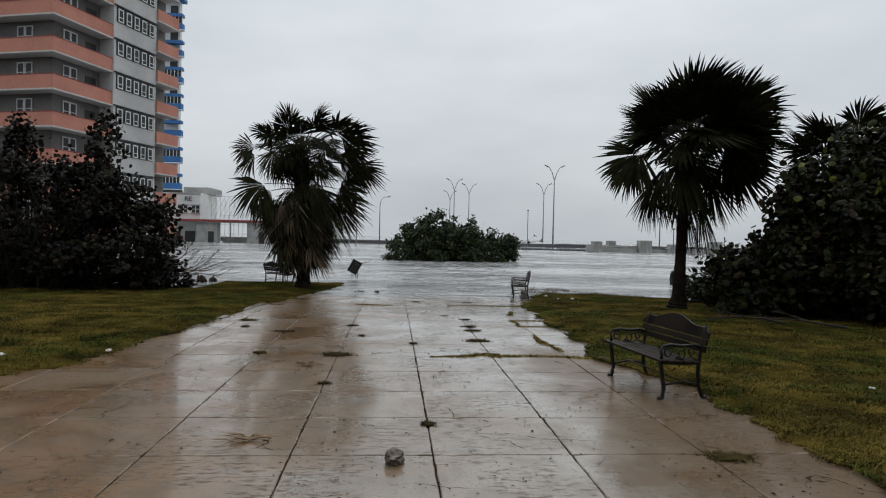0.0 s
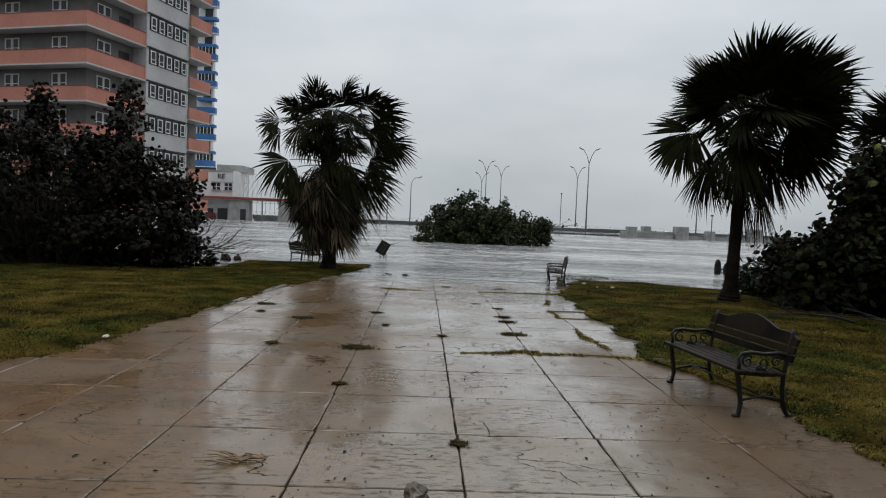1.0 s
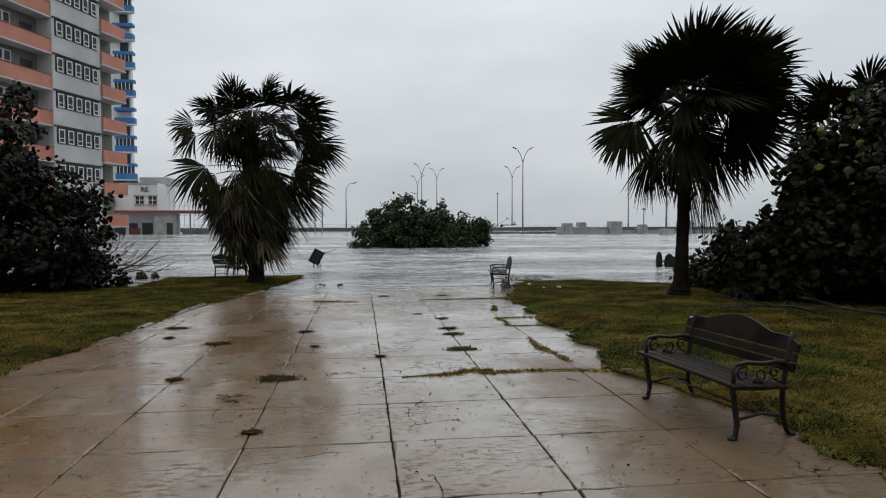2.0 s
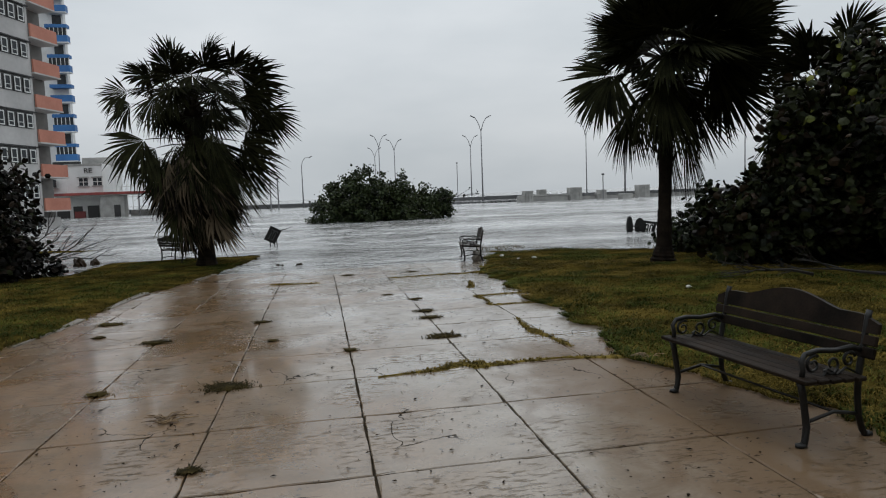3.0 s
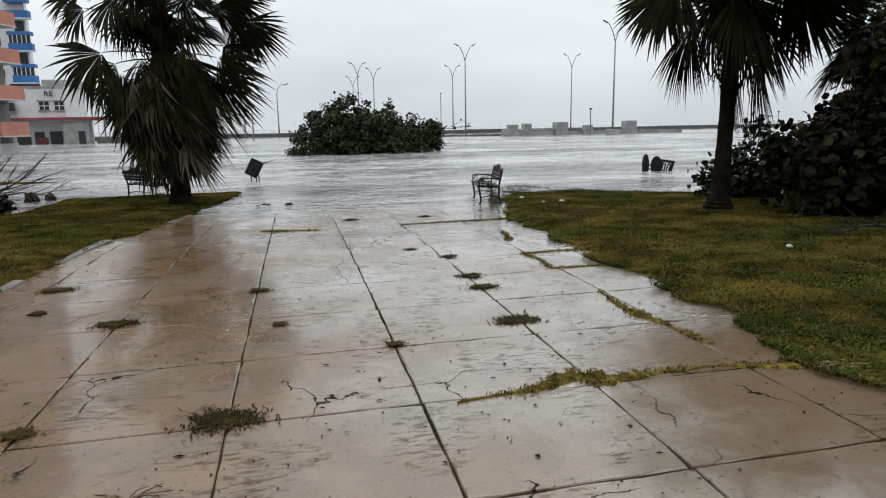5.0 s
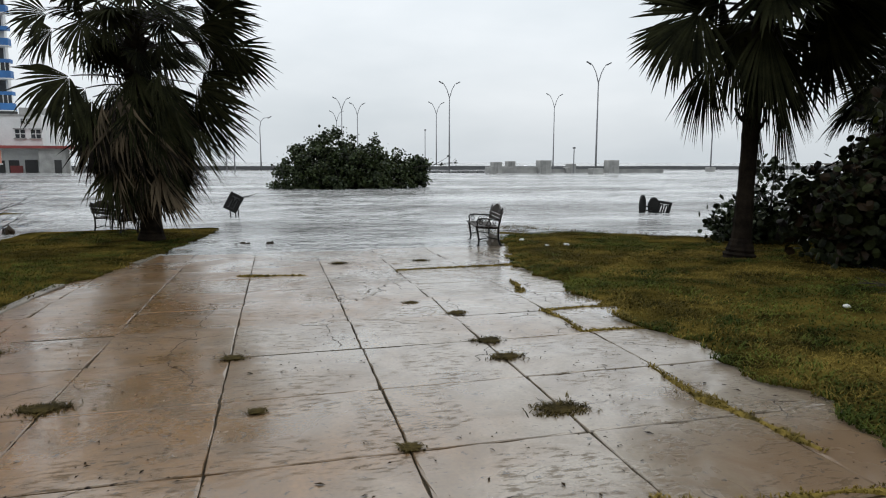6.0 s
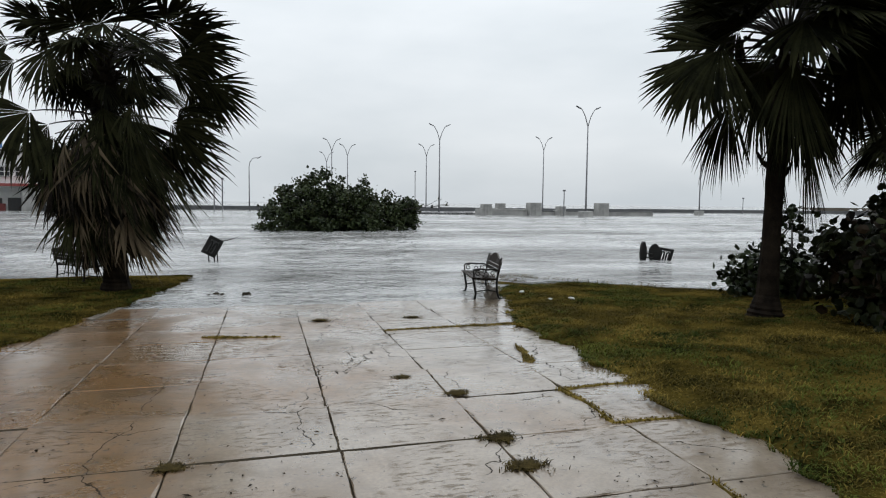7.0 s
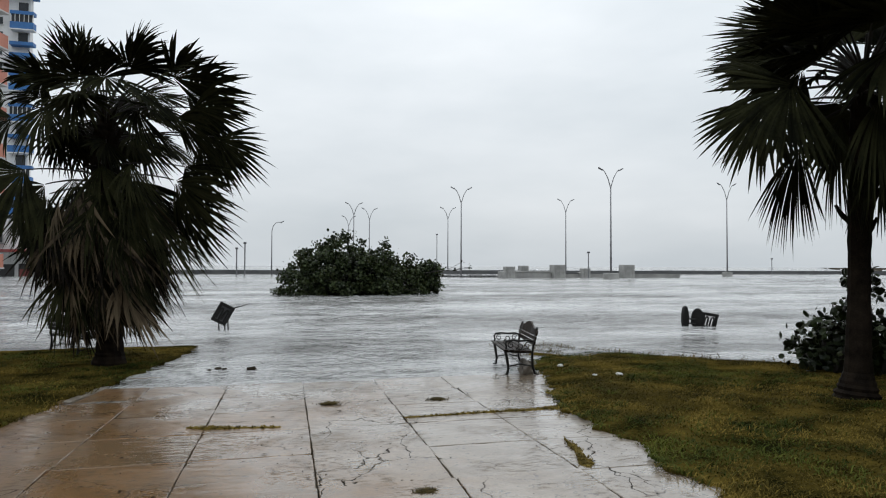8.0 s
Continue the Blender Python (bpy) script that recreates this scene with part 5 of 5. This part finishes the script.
def lump(name, x, y, z, s, mt, label, category, seed, flat=0.7, sub=2):
    bm = bmesh.new()
    bmesh.ops.create_icosphere(bm, subdivisions=sub, radius=1.0)
    for v in bm.verts:
        k = 1 + 0.55 * noise.noise(tuple(v.co * 1.7 + Vector((seed, 0, 0)))) + 0.2 * noise.noise(tuple(v.co * 5))
        v.co = Vector((v.co.x * k * s, v.co.y * k * s * 0.8, max(-0.6, v.co.z * k) * s * flat))
    ob = part(name, bm, mt)
    ob.matrix_world = pose(x, y, z + s * flat * 0.55, 0, 0, seed * 40)
    return tagged(ob, label, category)


lump("rock", -0.3, 5.72, 0, 0.085, M_STONE, "rough brown broken lump lying on the paving", "rock", 3, 0.75, 3)
for i, (x, y, s) in enumerate(((-0.85, 21.9, 0.085), (-1.3, 22.0, 0.06), (-1.55, 21.95, 0.05), (-1.42, 22.05, 0.07))):
    lump("debris_clump", x, y, WATER - 0.03, s, M_SOIL, "dark clump of washed-up debris in shallow water", "debris", i + 5, 0.6)
for i, (x, y, s) in enumerate(((-7.0, 25.3, 0.15), (-7.3, 24.9, 0.2))):
    lump("debris_clump", x, y, WATER - 0.06, s, M_LEAF_RED, "dark leafy clump beside a fallen branch", "debris", i + 11, 1.0, 3)
for i, (x, y, s) in enumerate(((-4.15, 9.9, 0.045), (4.94, 19.5, 0.07), (4.55, 19.6, 0.04), (4.45, 20.7, 0.06), (5.25, 13.2, 0.05), (5.2, 7.9, 0.04), (-5.3, 9.5, 0.06))):
    lump("litter_scrap", x, y, lie(y) + 0.06, s, M_PALE, "pale scrap of litter on the grass", "litter", i + 20, 0.45, 2)


def straw(x, y, seed, label):
    rng = random.Random(seed)
    h = Heap()
    for i in range(26):
        a, q = rng.uniform(-0.9, 0.9) + (3.14 if rng.random() < 0.4 else 0), rng.uniform(0.08, 0.24)
        p = Vector((rng.gauss(0, 0.03), rng.gauss(0, 0.03), 0.012))
        e = p + Vector((math.cos(a) * q, math.sin(a) * q * 0.6, rng.uniform(-0.005, 0.04)))
        vs, fs = tube([p, p.lerp(e, 0.5) + Vector((0, rng.uniform(-0.02, 0.02), 0.015)), e], (0.006, 0.005, 0.002), 4)
        h.add(vs, fs)
    ob = h.make("straw_bundle", [M_STRAW])
    ob.matrix_world = pose(x, y, lie(y))
    tagged(ob, label, "debris")


lump("debris_bundle", 3.72, 20.45, lie(20.45), 0.13, M_EDGING, "pale sodden bundle caught under a bench", "debris", 9, 1.25, 3)
straw(-1.5, 6.25, 5, "broken straw-coloured palm fibre on wet paving")
straw(-1.45, 9.3, 8, "reddish dry stalks lying on the paving")
straw(2.75, 9.85, 9, "tuft of dry orange stalks at the lawn edge")


def branch(x, y, z, rz, length, seed, label, leaves=0, depth=3):
    rng = random.Random(seed)
    b = empty("fallen_branch", pose(x, y, z, 0, 0, rz), label, "branch")
    h = Heap()
    tips = []

    def grow(p, d, ln, r, depth):
        mid = p + d * ln * 0.5 + Vector((0, rng.uniform(-0.1, 0.1), rng.uniform(-0.03, 0.08))) * ln
        e = p + d * ln
        vs, fs = tube([p, mid, e], (r, r * 0.8, r * 0.55), 5)
        h.add(vs, fs)
        tips.append(e)
        if depth:
            for s in (0.45, 0.75, 1.0):
                dd = (d + Vector((rng.uniform(-0.2, 0.4), rng.uniform(-0.7, 0.7), rng.uniform(-0.2, 0.6)))).normalized()
                grow(mid.lerp(e, s), dd, ln * rng.uniform(0.45, 0.7), r * 0.55, depth - 1)

    grow(Vector((0, 0, 0.04)), Vector((1, 0, 0.12)).normalized(), length, 0.03, depth)
    h.make("wood", [M_TWIG], b)
    if leaves:
        c = Heap()
        for i in range(leaves):
            p = rng.choice(tips) + Vector([rng.gauss(0, 0.08) for _ in range(3)])
            s = rng.uniform(0.04, 0.09)
            a = Vector([rng.gauss(0, 1) for _ in range(3)]).normalized()
            o = a.orthogonal().normalized()
            q = a.cross(o)
            c.add([p - o * s, p + q * s * 0.8, p + o * s, p - q * s * 0.8], [(0, 1, 2, 3)])
        tagged(c.make("leaves", [M_LEAF], b), kind="stuff")


branch(-8.3, 22.3, 0.15, 12, 1.3, 3, "bare broken branch reaching over the water")
branch(-8.4, 22.0, 0.35, -6, 1.2, 4, "bare broken branch reaching over the water")
branch(-8.2, 21.7, 0.1, 2, 1.4, 14, "bare broken branch reaching over the water")
branch(7.6, 13.4, 0.06, 170, 0.8, 6, "dead branch lying on the lawn under the shrub")
branch(8.6, 12.9, 0.06, 160, 0.9, 7, "dead branch lying on the lawn under the shrub")
branch(8.2, 50.0, 1.2, -25, 1.9, 10, "long thin leafy shoot of the flooded shrub", 22, 1)

sheet = Heap()
for i in range(11):
    for j in range(6):
        sheet.v.append((i * 0.06, j * 0.06, 0.06 + 0.07 * noise.noise((i * 0.5, j * 0.6, 2)) + 0.05 * abs(noise.noise((i * 0.9, 3, j)))))
for i in range(10):
    for j in range(5):
        o = i * 6 + j
        sheet.f.append((o, o + 1, o + 7, o + 6))
        sheet.s.append(0)
ob = sheet.make("plastic_sheet", [M_TARP], None, "", True)
ob.matrix_world = pose(8.05, 15.5, 0.05, 0, 0, -14)
tagged(ob, "crumpled bright blue plastic under the shrub", "plastic sheet")

def islet(name, x, y, rx, ry, seed):
    bm = bmesh.new()
    n = 30
    ring = [bm.verts.new((x + rx * math.cos(6.283 * i / n) * (1 + 0.25 * noise.noise((i * 0.4, seed, 0))), y + ry * math.sin(6.283 * i / n), WATER - 0.06)) for i in range(n)]
    mid = bm.verts.new((x, y, WATER + 0.1))
    for i in range(n):
        bm.faces.new((ring[i], ring[(i + 1) % n], mid))
    tagged(part(name, bm, M_LAWN, None, "", True), "strip of turf rising just above the flood", "lawn", kind="structure")


islet("turf_strip_1", -12.2, 32.5, 3.6, 0.9, 1)
islet("turf_strip_2", -34, 82, 7, 2.6, 2)


rng = random.Random(31)
spots = []
for i in range(900):
    y = rng.uniform(18.5, 24)
    spots.append((shore(y) + rng.gauss(-0.05, 0.14), y, WATER + 0.02))
for i in range(400):
    y = 22.3 + rng.gauss(0, 0.1)
    spots.append((rng.uniform(4.2, 5.4), y + 1.8 * rng.random(), WATER + 0.02))
tagged(blades("shore_grass", spots, "", 0.09, M_WEED, 3), "ragged tufts of grass along the water's edge", "grass", kind="stuff")

edging = tagged(new("kerb"), "broken pale concrete edging along the lawn", "kerb", kind="structure")
rng = random.Random(41)
y = 12.6
while y < 20.3:
    ln = rng.uniform(0.7, 1.1)
    if rng.random() < 0.6:
        w = rng.uniform(0.03, 0.06)
        bm = box(-w, w, -ln / 2 + 0.01, ln / 2 - 0.01, -0.1, 0.012, 0.01)
        for v in bm.verts:
            v.co.x += rng.uniform(-0.02, 0.02)
            v.co.y += rng.uniform(-0.03, 0.03)
        k = part("kerb_stone", bm, M_EDGING, edging)
        a = math.degrees(math.atan2(left_edge(y + ln) - left_edge(y), ln))
        k.matrix_world = pose(left_edge(y + ln / 2) + 0.03, y + ln / 2, lie(y) + rng.uniform(-0.008, 0.006), 0, rng.uniform(-3, 3), -a)
    y += ln


# ---- leaf litter ----
def leaf_litter(n, seed):
    """Small dark leaves, bark flakes and grit washed over the paving, thicker in drifts."""
    rng = random.Random(seed)
    hp = Heap()
    made = 0
    while made < n:
        x, y = rng.uniform(-4.6, 3.6), 4.6 + 15.5 * rng.random() ** 1.2
        if not (left_edge(y) + 0.05 < x < right_edge(y) - 0.05):
            continue
        if noise.noise((x * 0.9, y * 0.7, 2.0)) < rng.uniform(-0.35, 0.4):
            continue
        s = rng.uniform(0.003, 0.008) if rng.random() < 0.9 else rng.uniform(0.008, 0.014)
        a, k, z = rng.uniform(0, 6.283), rng.uniform(1.2, 3.2), lie(y) + 0.004
        c, q = math.cos(a), math.sin(a)
        pts = [(-s * k, 0, 0), (0, -s, 0.004), (s * k, 0, 0.002), (0, s, 0.006), (0, 0, 0.003 + s * 0.4)]
        hp.add([(x + u * c - v * q, y + u * q + v * c, z + w) for u, v, w in pts], [(0, 1, 4), (1, 2, 4), (2, 3, 4), (3, 0, 4)])
        made += 1
    tagged(hp.make("leaf_litter", [M_LITTER]), "dark leaf flakes and grit scattered over wet paving", "debris", kind="stuff")


leaf_litter(2400, 77)


# ---- surf beyond the wall ----
def surf(x0, x1, y, h, seed):
    rng = random.Random(seed)
    hp = Heap()
    for i in range(int((x1 - x0) * 2.2)):
        x = rng.uniform(x0, x1)
        e = h * max(0.05, (0.4 + 0.9 * noise.noise((x * 0.09, seed, 0.5))))
        z = rng.random() ** 2 * e
        s = rng.uniform(0.15, 0.5) * (0.4 + 0.6 * e / h)
        bm = bmesh.new()
        bmesh.ops.create_icosphere(bm, subdivisions=1, radius=s, matrix=pose(x, y + rng.uniform(-1.5, 1.5), z + 0.1, 0, 0, rng.uniform(0, 90)) @ Matrix.Diagonal((1.9, 1, 0.8, 1)))
        bm.verts.index_update()
        hp.add([v.co.copy() for v in bm.verts], [tuple(v.index for v in f.verts) for f in bm.faces])
        bm.free()
    tagged(hp.make("surf", [M_FOAM], None, "", True), "white surf breaking behind the sea wall", "surf", kind="stuff")


surf(30, 60, 156, 1.6, 3)
surf(80, 170, 156, 1.9, 4)


# ---- paving ----
def slab_mesh(seed):
    """A cast slab with chipped, wandering, rounded edges."""
    r = random.Random(seed)
    h, g, n = 0.5455, 0.5115 / 0.5455, 8
    ring, inner = [], []
    for s in range(4):
        for i in range(n):
            u = -h + 2 * h * i / n
            w = h + (r.uniform(-0.006, 0.003) if i else -0.014 * r.random())
            v = w - r.uniform(0.003, 0.008) - (0.022 * r.random() if r.random() < 0.12 else 0.0)
            for out, k in ((ring, w), (inner, v)):
                m = u * k / w if i == 0 else u
                x, y = [(m, -k), (k, m), (-m, k), (-k, -m)][s]
                out.append((x, y * g))
    vs = [(x, y, -0.07) for x, y in ring] + [(x, y, -0.006) for x, y in ring] + [(x, y, 0) for x, y in inner]
    k = len(ring)
    fs = [(i, (i + 1) % k, k + (i + 1) % k, k + i) for i in range(k)]
    fs += [(k + i, k + (i + 1) % k, 2 * k + (i + 1) % k, 2 * k + i) for i in range(k)]
    fs.append(tuple(range(2 * k, 3 * k)))
    me = bpy.data.meshes.new("slab")
    me.from_pydata(vs, [], fs)
    me.materials.append(M_PAVE)
    me.update()
    return me


SLABS = [slab_mesh(i) for i in range(8)]
pavement = tagged(new("pavement"), "large square concrete slabs, wet and stained, weeds in the joints", "pavement", kind="structure")
rng = random.Random(9)
PITCH = 1.035
for k in range(-15, 11):
    yc = 12.1 + (k + 0.5) * PITCH
    for c in range(-8, 4):
        xc = (c + 0.5) * 1.1
        if xc + 0.55 < left_edge(max(yc + 0.55, 7.2)) - 0.1 or xc - 0.55 > right_edge(yc):
            continue
        s = new("slab", rng.choice(SLABS))
        s.parent = pavement
        half = PITCH / 2
        slope = math.degrees(math.atan2(lie(yc + half) - lie(yc - half), PITCH))
        tip = 0.03 if yc < 14.5 else 0.12
        s.matrix_world = pose(xc, yc, (lie(yc + half) + lie(yc - half)) / 2 + rng.uniform(-0.0007, 0.0007), slope + rng.uniform(-tip, tip), rng.uniform(-tip, tip), 180 * rng.randrange(2))
